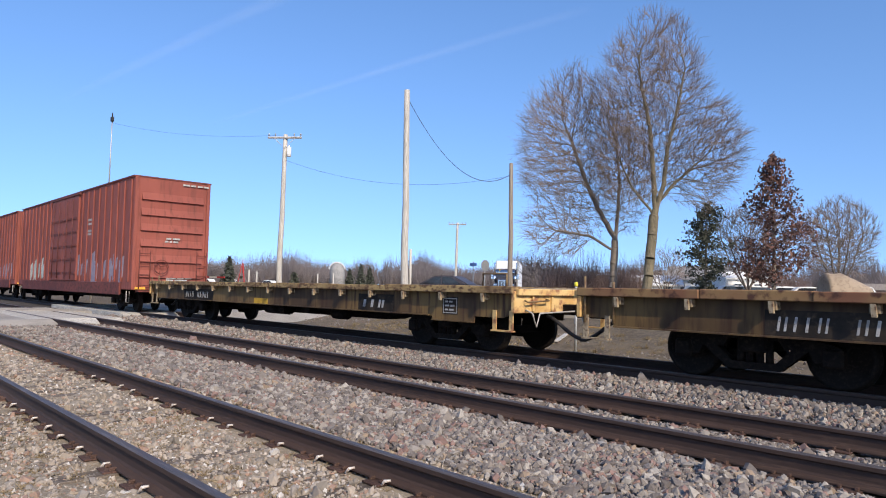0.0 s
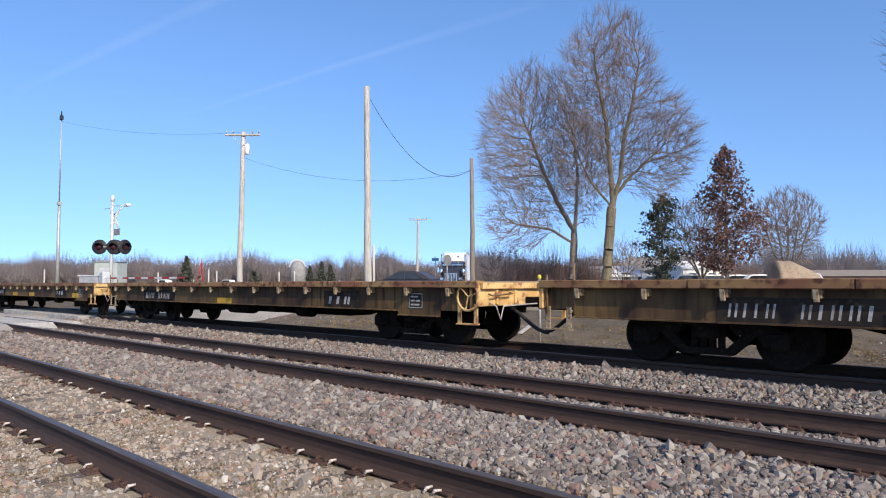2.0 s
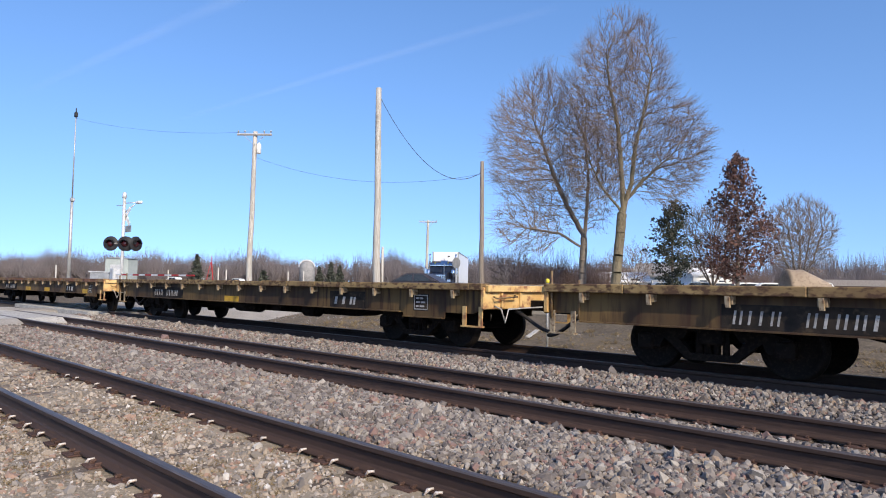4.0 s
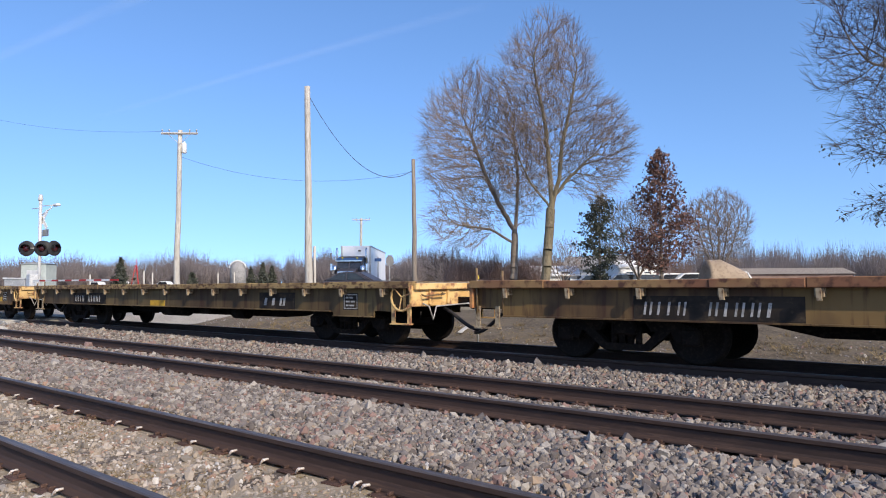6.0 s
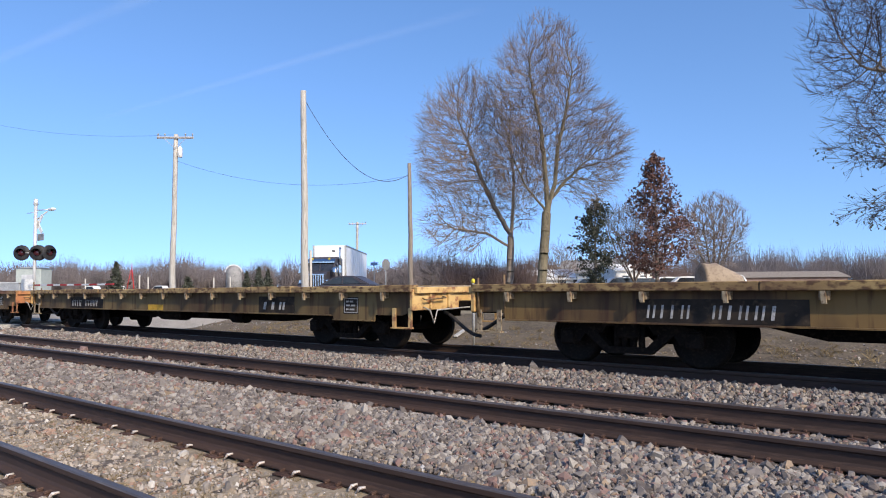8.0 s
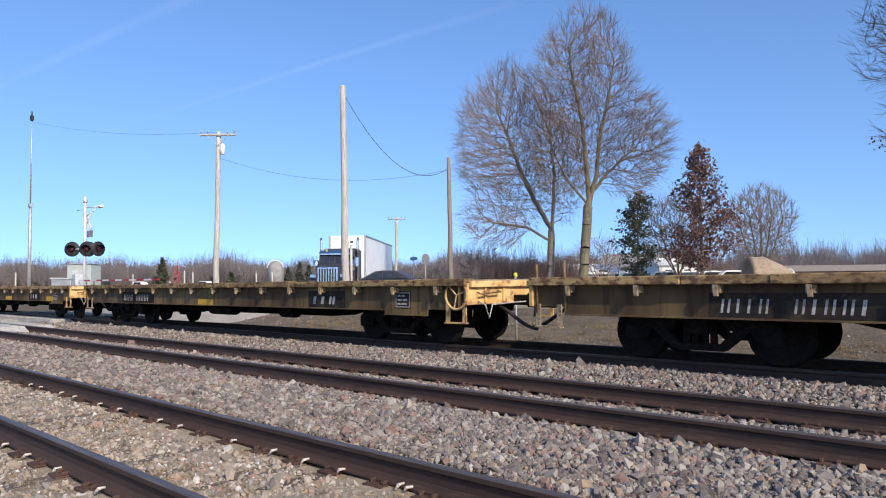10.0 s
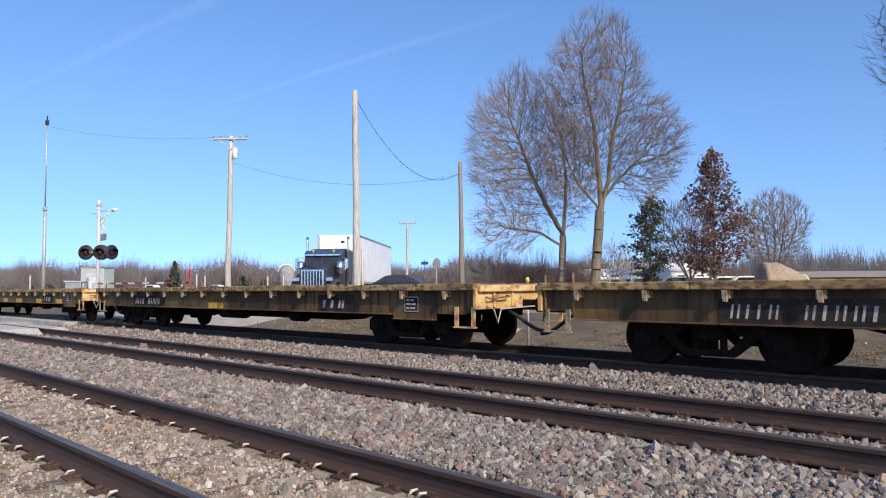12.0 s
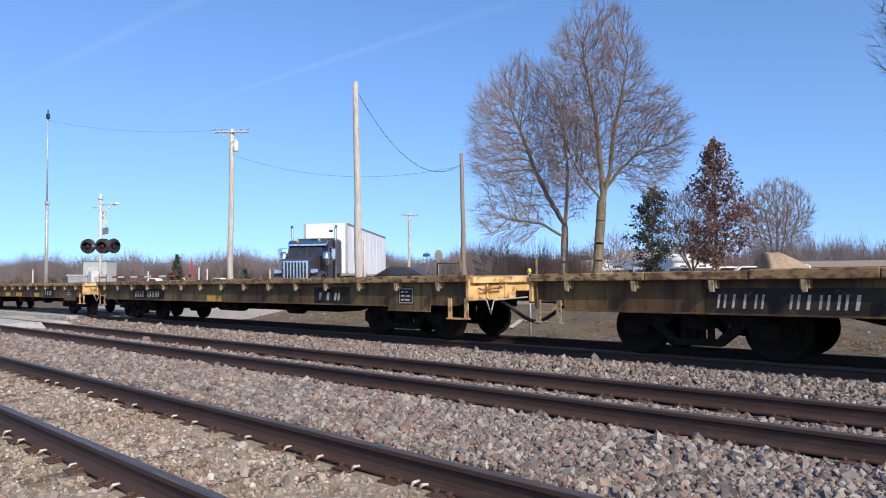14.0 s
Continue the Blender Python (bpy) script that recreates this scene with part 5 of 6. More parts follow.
def crossing_signal():
    s = thing("crossing_signal", "silver level crossing signal with dark red flashing lamps", "crossing signal", pose(-40.3, 14.7, -0.4))
    bm = tube(bmesh.new(), [(0, 0, 0), (0, 0, 6.2)], 0.085, 12)
    lathe_cap = [(0.1, 6.18), (0.13, 6.22), (0.1, 6.5), (0.02, 6.55)]
    part("mast", bm, M["silver"], s)
    bm = lathe(bmesh.new(), lathe_cap, 12, axis="z")
    part("cap", bm, M["silver"], s)
    bm = lathe(bmesh.new(), [(0.32, 0), (0.30, 0.06), (0.14, 0.3), (0.1, 0.5)], 10, axis="z")
    part("base", bm, M["silver"], s)
    # crossbuck seen from behind
    for ang in (50, -50):
        bm = box(bmesh.new(), -0.62, 0.62, -0.012, 0.012, -0.11, 0.11)
        part("crossbuck_blade", bm, M["white"], s, at=pose(0.05, 0.11, 5.15, 0, ang, 8))
    # lamp arm with a street light
    bm = tube(bmesh.new(), [(0, 0, 5.35), (0.45, 0.42, 5.85)], 0.035, 6)
    tube(bm, [(0, 0, 5.9), (0.55, 0.5, 5.95)], 0.03, 6)
    tube(bm, [(-0.35, -0.3, 5.75), (0.0, 0, 5.8)], 0.02, 6)
    part("lamp_bracket", bm, M["metal"], s)
    bm = box(bmesh.new(), 0.42, 0.98, 0.42, 0.66, 5.88, 6.02, bevel=0.04)
    part("area_lamp", bm, M["white"], s, "pale lamp head")
    bm = box(bmesh.new(), -0.05, 0.75, 0.12, 0.16, 4.25, 4.62, bevel=0.01)
    part("track_sign", bm, M["sign"], s, "plain grey sign back")
    # flashers: hood, backing disc and lens, on a cross pipe
    bm = tube(bmesh.new(), [(-0.4, -0.37, 3.6), (0.5, 0.46, 3.6)], 0.045, 8)
    part("cross_pipe", bm, M["silver"], s)
    for x, y, rz, lit in ((-0.50, -0.46, 138, True), (0.18, 0.07, 138, True), (-0.02, 0.24, 300, False), (0.56, 0.50, -165, False)):
        bm = lathe(bmesh.new(), [(0.40, 0.0), (0.42, 0.02), (0.40, 0.04), (0.2, 0.05)], 28, axis="x")
        f = part("flasher", bm, M["black"], s, at=pose(x, y, 3.6, 0, 0, rz + 180))
        bm = lathe(bmesh.new(), [(0.185, 0.0), (0.17, 0.06), (0.09, 0.10), (0.01, 0.115)], 20, axis="x")
        part("lens", bm, M["lens"], f, "dark red glass", at=pose(0.045, 0, 0))
        bm = bmesh.new()
        for k in range(9):
            a0, a1 = math.pi * k / 9, math.pi * (k + 1) / 9
            vs = [bm.verts.new((xx, 0.21 * math.cos(a), 0.21 * math.sin(a))) for a, xx in ((a0, 0.04), (a1, 0.04), (a1, 0.32), (a0, 0.32))]
            bm.faces.new(vs)
        bmesh.ops.solidify(bm, geom=bm.faces[:], thickness=0.008)
        part("hood", bm, M["black"], f)
        bm = lathe(bmesh.new(), [(0.16, -0.16), (0.2, -0.1), (0.2, 0.0)], 14, axis="x")
        part("lamp_case", bm, M["silver"] if not lit else M["black"], f)
    # gate mechanism with the arm lowered
    bm = box(bmesh.new(), -0.25, 0.25, -0.55, -0.12, 1.2, 2.2, bevel=0.04)
    part("gate_machine", bm, M["silver"], s)
    for i in range(12):
        a, b = i * 0.8 + 0.3, (i + 1) * 0.8 + 0.3
        bm = box(bmesh.new(), a + 0.002, b - 0.002, -0.40, -0.36, 1.80 - 0.003 * i, 1.885 - 0.004 * i)
        part("gate_stripe", bm, M["red"] if i % 2 else M["white"], s)
    return s


crossing_signal()


def equipment_hut():
    h = thing("equipment_hut", "silver sheet-metal signal equipment hut", "equipment hut", pose(-47.2, 17.2, -0.35, 0, 0, 40))
    bm = box(bmesh.new(), -0.78, 0.78, -0.62, 0.62, 0.2, 2.9, bevel=0.03)
    part("cabinet", bm, M["hut"], h)
    bm = prism(bmesh.new(), [(-0.84, 2.9), (0.84, 2.9), (0.0, 3.0)], -0.68, 0.68)
    part("roof", bm, M["metal"], h)
    bm = box(bmesh.new(), -0.4, 0.4, -0.66, -0.61, 0.35, 2.5, bevel=0.01)
    d = part("door", bm, M["silver"], h)
    part("handle", box(bmesh.new(), 0.25, 0.31, -0.70, -0.66, 1.3, 1.5, bevel=0.01), M["black"], d)
    part("plinth", box(bmesh.new(), -0.84, 0.84, -0.68, 0.68, 0, 0.2), M["concrete"], h)
    b = thing("equipment_hut", "low grey relay box beside a taller hut", "equipment hut", pose(-45.6, 15.5, -0.35, 0, 0, 40))
    part("cabinet", box(bmesh.new(), -0.6, 0.6, -0.4, 0.4, 0.1, 1.95, bevel=0.03), M["metal"], b)
    part("lid", prism(bmesh.new(), [(-0.66, 1.95), (0.66, 1.95), (0.66, 2.0), (-0.66, 2.04)], -0.45, 0.45), M["silver"], b)


equipment_hut()


def post(label, x, y, z, h, r, mat, cap=None):
    p = thing("post", label, "post", pose(x, y, z), group="posts by the line")
    part("shaft", tube(bmesh.new(), [(0, 0, -0.1), (0, 0, h)], r, 8), M[mat], p)
    if cap:
        bm = lathe(bmesh.new(), [(0.035, 0), (0.05, 0.02), (0.048, 0.08), (0.03, 0.11), (0.01, 0.115)], 12, axis="z")
        part("cap", bm, M[cap], p, at=pose(0, 0, h))
    return p


post("steel marker post with a yellow cap", -10.3, 14.0, -0.5, 1.72, 0.03, "metal", "amber")
for s, d, top in ((-0.617, 50, 2.2), (-0.505, 47, 1.9), (-0.447, 52, 2.0), (-0.372, 46, 2.1), (-0.36, 47, 2.0), (-0.245, 60, 2.2), (-0.268, 52, 2.0)):
    p = spot(s, d)
    post("short pale post beside the road", p.x, p.y, ground_z(p.y), top - ground_z(p.y), 0.05, "pole")


def road_sign(label, side, depth, zc, r, mat, kind="octagon"):
    p = spot(side, depth)
    g = ground_z(p.y)
    s = thing("road_sign", label, "road sign", pose(p.x, p.y, g, 0, 0, 0), group="road signs")
    part("post", box(bmesh.new(), -0.03, 0.03, -0.03, 0.03, 0, zc + r * 0.9 - g), M["metal"], s)
    bm = bmesh.new()
    if kind == "octagon":
        outline = [(r * math.cos(a), zc - g + r * math.sin(a)) for a in (math.pi * (k + 0.5) / 4 for k in range(8))]
    else:
        outline = [(-r, zc - g - r * 0.45), (r, zc - g - r * 0.45), (r, zc - g + r * 0.45), (-r, zc - g + r * 0.45)]
    prism(bm, outline, -0.045, -0.032)
    o = part("panel", bm, M[mat], s)
    o.matrix_basis = pose(0, 0, 0, 0, 0, 88 if kind == "octagon" else 40)
    return s


road_sign("grey back of an octagonal stop sign", -0.022, 47, 2.7, 0.40, "sign")
road_sign("small blue street sign", -0.039, 60, 3.2, 0.3, "blue", "plate")


# ---------------------------------------------------------------- lorry, car and yard
def wheel_part(parent, x, y, z, r, w):
    bm = lathe(bmesh.new(), [(r * 0.6, -w / 2), (r * 0.96, -w / 2), (r, -w * 0.35), (r, w * 0.35), (r * 0.96, w / 2), (r * 0.6, w / 2)], 20)
    t = part("wheel", bm, M["rubber"], parent, at=pose(x, y, z))
    part("rim", lathe(bmesh.new(), [(0.1, -w * 0.3), (r * 0.6, -w * 0.45), (r * 0.6, w * 0.45), (0.1, w * 0.3)], 16), M["chrome"], t)
    return t


def semi_truck():
    """Nose along +x; the trailer's front wall stands at x 0."""
    t = thing("semi_truck", "dark long-nosed truck with chrome grille pulling a white box trailer", "truck")
    L = 13.6
    part("trailer_box", box(bmesh.new(), -L, 0, -1.29, 1.29, 1.12, 4.05, bevel=0.04), M["trailer"], t, "white box trailer")
    part("top_rail", box(bmesh.new(), -L - 0.01, 0.012, -1.305, -1.20, 3.93, 4.06), M["sign"], t)
    part("top_rail", box(bmesh.new(), -L - 0.01, 0.012, 1.20, 1.305, 3.93, 4.06), M["sign"], t)
    part("bottom_rail", box(bmesh.new(), -L, 0, -1.305, 1.305, 1.02, 1.13), M["metal"], t)
    for i in range(1, 10):
        for s in (-1, 1):
            part("side_seam", box(bmesh.new(), -L * i / 10 - 0.02, -L * i / 10 + 0.02, *sorted((s * 1.288, s * 1.298)), 1.14, 3.92), M["trailer"], t)
    for y in (-1.22, 1.22):
        part("corner_post", box(bmesh.new(), -0.05, 0.02, y - 0.07, y + 0.07, 1.12, 4.04, bevel=0.02), M["metal"], t)
    part("vent", box(bmesh.new(), 0.0, 0.025, 0.2, 0.42, 3.55, 3.68, bevel=0.01), M["black"], t)
    part("trailer_frame", box(bmesh.new(), -L, -0.5, -0.5, 0.5, 0.85, 1.03), M["black"], t)
    for x in (-L + 1.2, -L + 2.5):
        for y in (-1.0, 1.0):
            wheel_part(t, x, y, 0.5, 0.5, 0.5)
    # tractor
    part("sleeper", box(bmesh.new(), 0.75, 2.5, -1.12, 1.12, 1.0, 3.05, bevel=0.12), M["cab"], t)
    cab = prism(bmesh.new(), [(2.5, 0.9), (4.1, 0.9), (4.1, 1.95), (3.75, 2.72), (2.5, 2.95)], -1.02, 1.02)
    part("cab", cab, M["cab"], t)
    part("sun_visor", prism(bmesh.new(), [(3.66, 2.74), (3.98, 2.58), (3.98, 2.66), (3.66, 2.86)], -1.02, 1.02), M["chrome"], t)
    for y0, y1 in ((-0.94, -0.04), (0.04, 0.94)):
        part("windscreen", prism(bmesh.new(), [(4.09, 2.0), (4.115, 2.0), (3.80, 2.66), (3.775, 2.66)], y0, y1), M["glassd"], t)
    for s in (-1, 1):
        d = part("door", box(bmesh.new(), 2.75, 3.75, *sorted((s * 1.015, s * 1.045)), 1.0, 2.6, bevel=0.01), M["cab"], t)
        part("side_window", box(bmesh.new(), 2.9, 3.6, *sorted((s * 1.046, s * 1.052)), 1.95, 2.5), M["glassd"], d)
        st = tube(bmesh.new(), [(2.62, s * 1.2, 0.7), (2.62, s * 1.2, 3.5), (2.56, s * 1.22, 3.72)], 0.075, 10)
        part("exhaust_pipe", st, M["chrome"], t)
        part("air_cleaner", lathe(bmesh.new(), [(0.1, 1.55), (0.2, 1.6), (0.2, 2.2), (0.1, 2.25)], 14, axis="z"), M["chrome"], t, at=pose(4.35, s * 1.12, 0))
        mir = tube(bmesh.new(), [(4.0, s * 1.05, 2.45), (4.05, s * 1.42, 2.45), (4.05, s * 1.42, 1.8), (4.0, s * 1.05, 1.75)], 0.02, 6)
        box(mir, 4.0, 4.1, s * 1.42 - 0.1, s * 1.42 + 0.1, 1.85, 2.4, bevel=0.02)
        part("mirror", mir, M["chrome"], t)
        fen = prism(bmesh.new(), [(4.6, 0.9), (4.75, 1.15), (5.3, 1.22), (5.8, 1.1), (5.95, 0.75), (5.8, 0.7), (5.7, 0.95), (5.25, 1.1), (4.85, 1.05), (4.7, 0.85)], *sorted((s * 0.72, s * 1.2)))
        part("fender", fen, M["cab"], t)
        part("headlight", box(bmesh.new(), 5.85, 6.05, *sorted((s * 0.72, s * 1.08)), 1.1, 1.35, bevel=0.04), M["chrome"], t)
        part("marker_lamp", box(bmesh.new(), 3.6, 3.72, s * 0.6 - 0.06, s * 0.6 + 0.06, 2.86, 2.93, bevel=0.01), M["amber"], t)
        wheel_part(t, 5.25, s * 1.0, 0.5, 0.5, 0.32)
        for x in (0.6, 1.9):
            wheel_part(t, x - 1.2, s * 1.0, 0.5, 0.5, 0.5)
    part("hood", prism(bmesh.new(), [(4.1, 0.95), (6.0, 0.95), (6.0, 1.68), (5.2, 1.86), (4.1, 2.0)], -0.70, 0.70), M["cab"], t)
    g = part("grille", box(bmesh.new(), 6.0, 6.06, -0.62, 0.62, 0.75, 1.76, bevel=0.03), M["chrome"], t)
    for i in range(7):
        y = -0.48 + 0.16 * i
        part("grille_slot", box(bmesh.new(), 6.061, 6.07, y - 0.045, y + 0.045, 0.85, 1.66), M["black"], g)
    part("bumper", box(bmesh.new(), 5.95, 6.2, -1.2, 1.2, 0.35, 0.72, bevel=0.05), M["chrome"], t)
    part("tractor_frame", box(bmesh.new(), -1.4, 6.0, -0.45, 0.45, 0.65, 0.95), M["black"], t)
    return t


TRUCK = semi_truck()
TRUCK_TURN = -51.0
TRUCK_PATH = [(0.0, -53.6, 59.4), (1.5, -51.2, 55.2), (3.2, -48.3, 49.9), (5.0, -45.2, 44.2), (6.5, -42.4, 39.3), (8.0, -39.9, 35.3), (9.5, -37.6, 31.7), (11.0, -35.3, 28.4), (12.5, -33.7, 26.0), (14.0, -32.4, 24.3)]


def sedan():
    """A dark saloon car, nose along -x."""
    c = thing("car", "dark blue-grey saloon car waiting near the crossing", "car", pose(-28.2, 26.1, 0.33, 0, 0, 25))
    body = prism(bmesh.new(), [(-2.3, 0.30), (2.3, 0.30), (2.32, 0.75), (2.15, 0.95), (1.45, 1.0), (-0.95, 0.98), (-2.1, 0.80), (-2.33, 0.60)], -0.88, 0.88)
    bmesh.ops.bevel(body, geom=body.edges[:], offset=0.05, segments=2, affect="EDGES")
    part("body", body, M["cab"], c)
    roof = prism(bmesh.new(), [(1.75, 0.98), (-1.25, 0.96), (-0.35, 1.42), (0.2, 1.48), (0.85, 1.45)], -0.74, 0.74)
    bmesh.ops.bevel(roof, geom=roof.edges[:], offset=0.06, segments=2, affect="EDGES")
    part("cabin", roof, M["cab"], c)
    for s in (-1, 1):
        for xs in ([(-0.95, 1.02), (-0.30, 1.36), (0.12, 1.40), (0.12, 1.02)], [(0.2, 1.02), (0.2, 1.40), (0.72, 1.38), (1.25, 1.04)]):
            part("side_window", prism(bmesh.new(), xs, *sorted((s * 0.741, s * 0.75))), M["glassd"], c)
        for x in (-1.42, 1.4):
            wheel_part(c, x, s * 0.8, 0.32, 0.32, 0.2)
        part("headlight", box(bmesh.new(), -2.3, -2.05, *sorted((s * 0.45, s * 0.8)), 0.6, 0.75, bevel=0.03), M["white"], c)
        part("tail_light", box(bmesh.new(), 2.18, 2.33, *sorted((s * 0.5, s * 0.8)), 0.65, 0.85, bevel=0.03), M["red"], c)
    return c


sedan()


def white_car(at, turn, label, h=1.5):
    c = thing("car", label, "car", pose(*at, 0, 0, turn), group="cars parked in the yards")
    body = prism(bmesh.new(), [(-2.3, 0.32), (2.3, 0.32), (2.32, 0.8), (2.1, 0.98), (-1.1, 1.0), (-2.15, 0.85), (-2.33, 0.6)], -0.88, 0.88)
    bmesh.ops.bevel(body, geom=body.edges[:], offset=0.06, segments=2, affect="EDGES")
    part("body", body, M["white"], c)
    roof = prism(bmesh.new(), [(1.9, 0.98), (-1.2, 0.98), (-0.4, h - 0.04), (0.3, h), (1.4, h - 0.05)], -0.76, 0.76)
    bmesh.ops.bevel(roof, geom=roof.edges[:], offset=0.08, segments=2, affect="EDGES")
    part("cabin", roof, M["white"], c)
    for s in (-1, 1):
        part("side_window", prism(bmesh.new(), [(-0.9, 1.04), (-0.4, h - 0.14), (1.3, h - 0.14), (1.6, 1.04)], *sorted((s * 0.761, s * 0.77))), M["glassd"], c)
        for x in (-1.42, 1.4):
            wheel_part(c, x, s * 0.8, 0.33, 0.33, 0.2)
    return c


for i, (s, d, turn) in enumerate(((0.318, 66, 40), (0.352, 66.5, 38), (0.388, 67, 44), (0.418, 66, 40), (0.272, 70, 35), (0.485, 63, 50))):
    p = spot(s, d)
    white_car((p.x, p.y, ground_z(p.y)), turn, "white car parked in a yard", 1.62 if i != 5 else 1.7)
for i, (s, d, turn) in enumerate(((-0.44, 128, 20), (-0.405, 132, 15), (-0.345, 140, 20))):
    p = spot(s, d)
    white_car((p.x, p.y, ground_z(p.y)), turn, "white car far off beyond the crossing", 1.65)


def house(at, turn, w, l, wall_h, ridge, label, roof="shingle"):
    h = thing("house", label, "house", pose(*at, 0, 0, turn))
    for y in (-w / 2, w / 2):
        part("wall", box(bmesh.new(), -l / 2, l / 2, y - 0.08, y + 0.08, -0.1, wall_h), M["siding"], h)
    for x in (-l / 2, l / 2):
        bm = bmesh.new()
        outline = [(-w / 2 + 0.08, -0.1), (w / 2 - 0.08, -0.1), (w / 2 - 0.08, wall_h), (0, ridge - 0.06), (-w / 2 + 0.08, wall_h)]
        prism(bm, outline, -0.08, 0.08)
        part("gable_wall", bm, M["siding"], h, at=pose(x, 0, 0, 0, 0, 90))
    for s in (-1, 1):
        bm = prism(bmesh.new(), [(s * (w / 2 + 0.35), wall_h - 0.15), (0, ridge), (0, ridge + 0.12), (s * (w / 2 + 0.35), wall_h - 0.02)], -l / 2 - 0.35, l / 2 + 0.35)
        part("roof", bm, M[roof], h, at=pose(0, 0, 0, 0, 0, 90))
    for x in (-l / 4, l / 4):
        for s in (-1, 1):
            wn_ = part("window", box(bmesh.new(), x - 0.5, x + 0.5, *sorted((s * (w / 2 + 0.075), s * (w / 2 + 0.11))), 0.9, 1.9), M["white"], h)
            part("pane", box(bmesh.new(), x - 0.42, x + 0.42, *sorted((s * (w / 2 + 0.111), s * (w / 2 + 0.116))), 0.98, 1.82), M["glassd"], wn_)
    part("door", box(bmesh.new(), l / 2 + 0.075, l / 2 + 0.12, -0.45, 0.45, 0, 2.05), M["poledark"], h)
    return h


house((-35.6, 70.8, 0.3), 12, 5.0, 6.5, 2.3, 3.6, "small white house with a grey shingled roof")
house((-31.6, 69.5, 0.3), 60, 4.0, 4.5, 2.4, 3.0, "white shed beside the house", "siding")
house((-35.4, 60.6, 0.3), 35, 3.6, 4.2, 1.55, 2.35, "low white garage with a shallow pale roof", "siding")


def tarp_heap():
    """A tan heap under a tarpaulin: steep on one side, sloping on the other."""
    bm = bmesh.new()
    n, m = 26, 12
    grid = []
    for i in range(n + 1):
        u = i / n
        x = -1.8 + 3.9 * u
        hgt = 2.8 * (min(u / 0.06, 1) ** 0.5) * (1 - 0.42 * max(u - 0.42, 0) / 0.58) * (1 if u < 0.93 else max(1 - (u - 0.93) / 0.07 * 0.95, 0.02))
        row = []
        for j in range(m + 1):
            a = math.pi * j / m
            p = Vector((x, -1.5 * math.cos(a), max(hgt * math.sin(a) ** 0.7, -0.05)))
            p += Vector((0, 0, 0.07 * noise.noise(p * 1.7)))
            row.append(bm.verts.new(p))
        grid.append(row)
    for i in range(n):
        for j in range(m):
            bm.faces.new((grid[i][j], grid[i + 1][j], grid[i + 1][j + 1], grid[i][j + 1])).smooth = True
    bm.faces.new(grid[0])
    bm.faces.new(grid[-1])
    bmesh.ops.recalc_face_normals(bm, faces=bm.faces)
    o = part("tarpaulin", bm, M["tan"], at=pose(-19.7, 63.5, 0.2, 0, 0, 42.6))
    tagged(o, "tan tarpaulin drawn over a heap in a yard", "tarpaulin")


tarp_heap()


def long_shed():
    h = thing("shed", "long low brown-roofed shed behind the yards", "shed", pose(-28, 123.5, 0.2, 0, 0, 42.6))
    part("wall", box(bmesh.new(), -9, 9, -3, 3, 0, 1.9), M["thicket"], h)
    part("roof", prism(bmesh.new(), [(-3.4, 1.9), (3.4, 1.9), (0, 2.9)], -9.4, 9.4), M["poledark"], h, at=pose(0, 0, 0, 0, 0, 90))


long_shed()


def dome_tank():
    p = spot(-0.24, 120)
    h = thing("storage_dome", "dark round-topped store with a pale rim", "storage tank", pose(p.x, p.y, 0.2, 0, 0, 45))
    bm = lathe(bmesh.new(), [(1.35, 0.0), (1.35, 3.6), (1.15, 4.4), (0.7, 4.85), (0.05, 5.0)], 22, axis="z")
    part("shell", bm, M["shingle"], h)
    bm = tube(bmesh.new(), [(1.45 * math.cos(a), -0.5, 3.6 + 1.45 * math.sin(a)) for a in np.linspace(0.15, math.pi - 0.15, 14)], 0.12, 6)
    part("rim", bm, M["white"], h, "pale rim")


dome_tank()


def red_tripod():
    p = spot(-0.383, 62)
    t = thing("warning_stand", "small red steel warning stand", "stand", pose(p.x, p.y, ground_z(p.y)))
    for a in (0, 2.09, 4.19):
        part("leg", tube(bmesh.new(), [(0.55 * math.cos(a), 0.55 * math.sin(a), 0), (0.05 * math.cos(a), 0.05 * math.sin(a), 2.7)], 0.035, 6), M["red"], t)
    part("mast", tube(bmesh.new(), [(0, 0, 1.8), (0, 0, 3.2)], 0.03, 6), M["red"], t)


red_tripod()


def white_board():
    o = part("timber_board", box(bmesh.new(), -0.95, 0.95, -0.07, 0.07, 0, 0.05, bevel=0.008), M["pole"], at=pose(-13.5, 17.6, -0.37, 0, -3, 118))
    tagged(o, "pale board lying on the gravel bank", "board")


white_board()


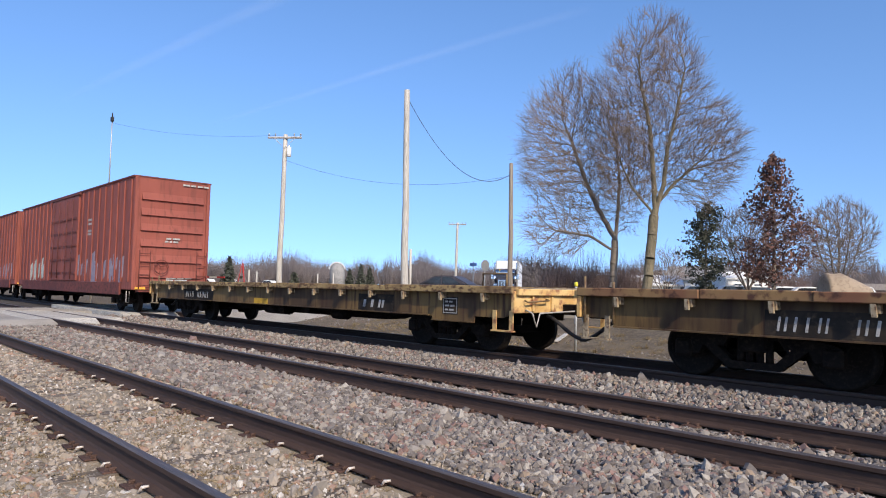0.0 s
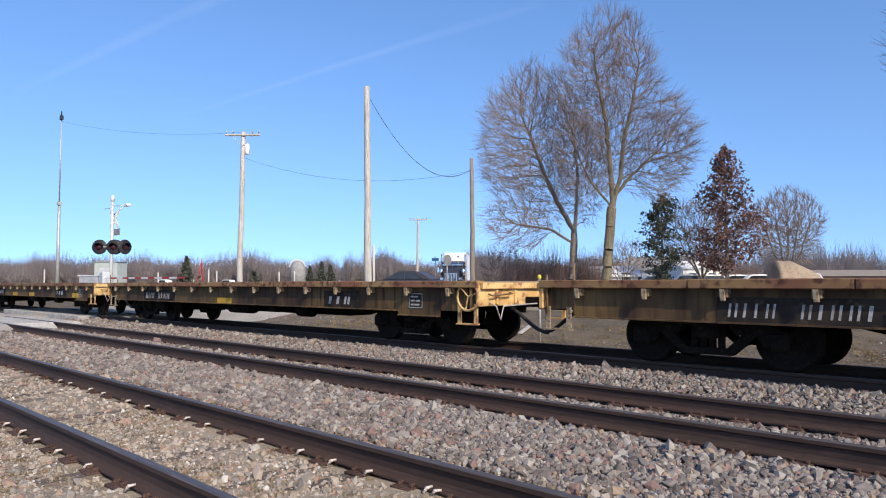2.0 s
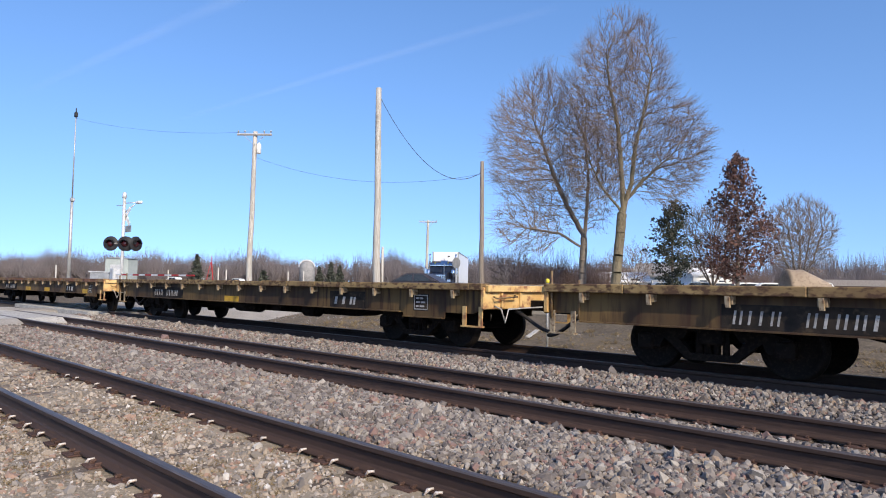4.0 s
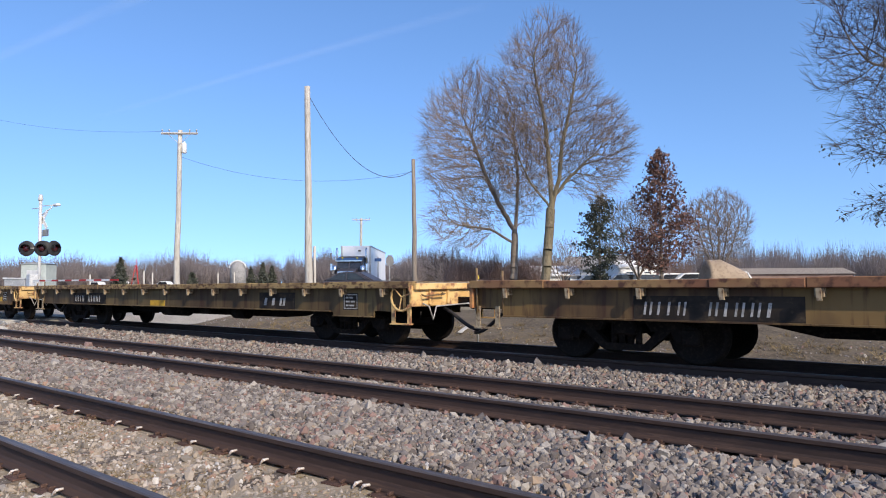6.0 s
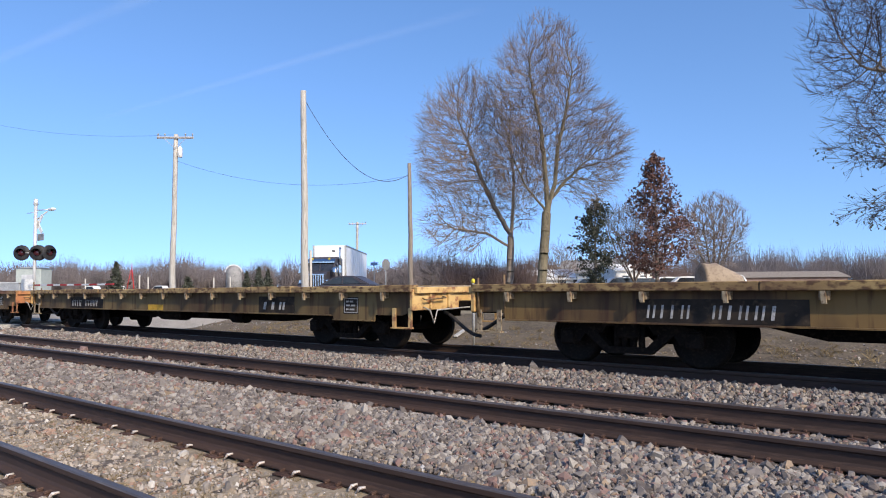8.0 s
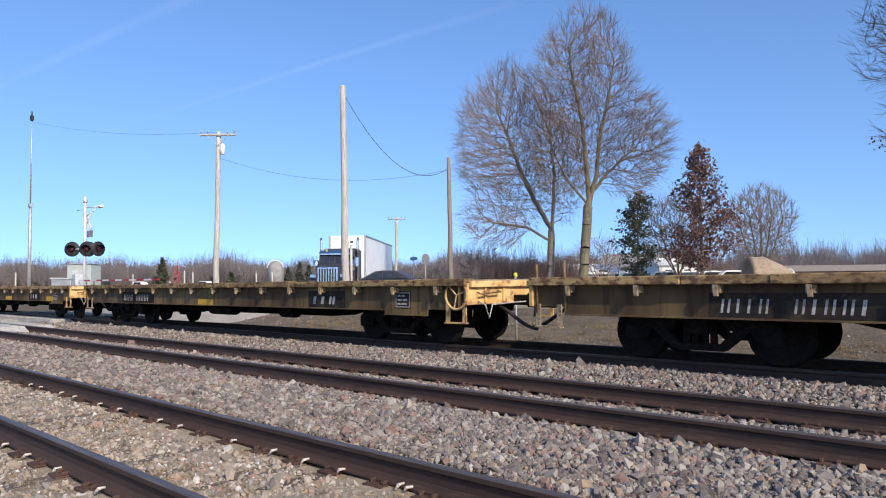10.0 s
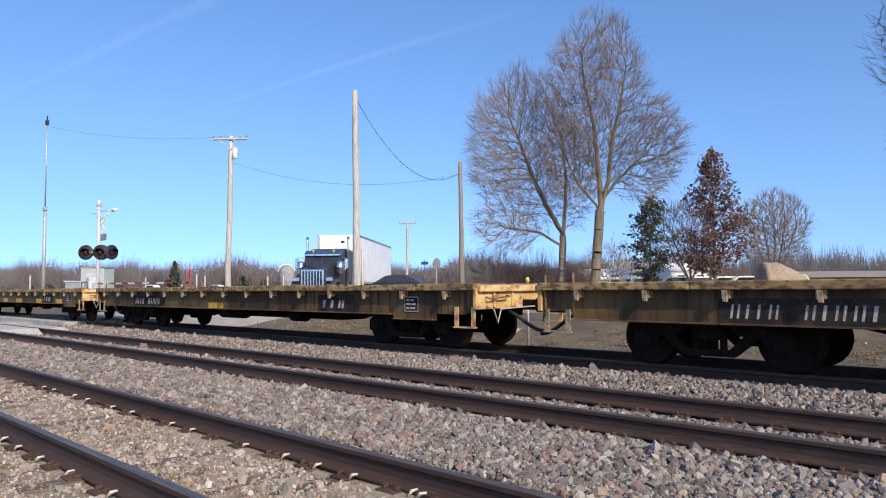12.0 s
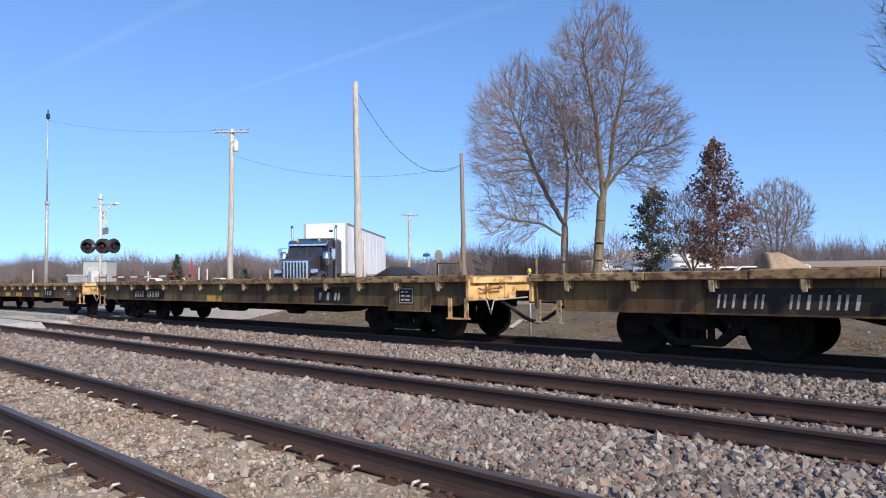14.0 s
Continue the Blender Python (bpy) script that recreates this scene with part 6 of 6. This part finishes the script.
def contrail(name_label, a, b, width, seed):
    a, b = Vector(a), Vector(b)
    d = (b - a).normalized()
    n = d.cross(Vector((0, 0, 1))).normalized()
    bm = bmesh.new()
    uv = bm.loops.layers.uv.new("UVMap")
    k = 24
    prev = None
    for i in range(k + 1):
        u = i / k
        c = a.lerp(b, u) + n * 40 * math.sin(u * 2.2)
        w = width * (0.6 + 0.8 * u)
        cur = (bm.verts.new(c - n * w), bm.verts.new(c + n * w), u)
        if prev:
            f = bm.faces.new((prev[0], cur[0], cur[1], prev[1]))
            for l, q in zip(f.loops, ((0, prev[2]), (0, cur[2]), (1, cur[2]), (1, prev[2]))):
                l[uv].uv = q
        prev = cur
    m, nt, p = nodes_of("thin ice cloud")
    tc = nt.nodes.new("ShaderNodeTexCoord")
    sx = nt.nodes.new("ShaderNodeSeparateXYZ")
    nt.links.new(tc.outputs["UV"], sx.inputs[0])

    def hump(sock, e):
        a1 = nt.nodes.new("ShaderNodeMath")
        a1.operation = "MULTIPLY"
        a1.inputs[1].default_value = math.pi
        nt.links.new(sock, a1.inputs[0])
        a2 = nt.nodes.new("ShaderNodeMath")
        a2.operation = "SINE"
        nt.links.new(a1.outputs[0], a2.inputs[0])
        a3 = nt.nodes.new("ShaderNodeMath")
        a3.operation = "POWER"
        a3.inputs[1].default_value = e
        nt.links.new(a2.outputs[0], a3.inputs[0])
        return a3.outputs[0]
    h1, h2 = hump(sx.outputs[0], 2.0), hump(sx.outputs[1], 0.6)
    mu = nt.nodes.new("ShaderNodeMath")
    mu.operation = "MULTIPLY"
    nt.links.new(h1, mu.inputs[0])
    nt.links.new(h2, mu.inputs[1])
    no = noise_of(nt, 0.006)
    m2 = nt.nodes.new("ShaderNodeMath")
    m2.operation = "MULTIPLY"
    nt.links.new(mu.outputs[0], m2.inputs[0])
    nt.links.new(no, m2.inputs[1])
    m3 = nt.nodes.new("ShaderNodeMath")
    m3.operation = "MULTIPLY"
    m3.inputs[1].default_value = 0.13
    nt.links.new(m2.outputs[0], m3.inputs[0])
    tl = nt.nodes.new("ShaderNodeBsdfTranslucent")
    tl.inputs["Color"].default_value = (0.97, 0.97, 0.97, 1)
    tr = nt.nodes.new("ShaderNodeBsdfTransparent")
    mx = nt.nodes.new("ShaderNodeMixShader")
    nt.links.new(m3.outputs[0], mx.inputs[0])
    nt.links.new(tr.outputs[0], mx.inputs[1])
    nt.links.new(tl.outputs[0], mx.inputs[2])
    nt.links.new(mx.outputs[0], nt.nodes["Material Output"].inputs["Surface"])
    nt.nodes.remove(p)
    o = part("contrail", bm, m)
    o.visible_shadow = False
    tagged(o, name_label, "cloud", kind="structure")


contrail("faint white contrail spread across the blue sky", (-3500, 800, 820), (-2450, 1700, 1400), 70, 1)
contrail("faint white contrail spread across the blue sky", (-3000, 1300, 720), (-1700, 2400, 1200), 60, 2)


# ---------------------------------------------------------------- what moves
def motions():
    for car, x in FLATCARS + BOXCARS:
        walk(car, [(t, pose(x - SPEED * t + float(np.interp(t, *SLACK)), *TRACKS["train"])) for t in np.linspace(0, 14, 15)])
    walk(TRUCK, [(t, pose(x, yy, 0.36, 0, 0, TRUCK_TURN)) for t, x, yy in TRUCK_PATH])
    # every wheel turns a little less than a quarter in a thirtieth of a second
    turn = -SPEED / WHEEL_R
    for w, dx in WHEELSETS:
        walk(w, [(i / 30, Matrix.Translation((dx, 0, WHEEL_R)) @ Matrix.Rotation(turn * i / 30, 4, "Y")) for i in range(421)])


motions()
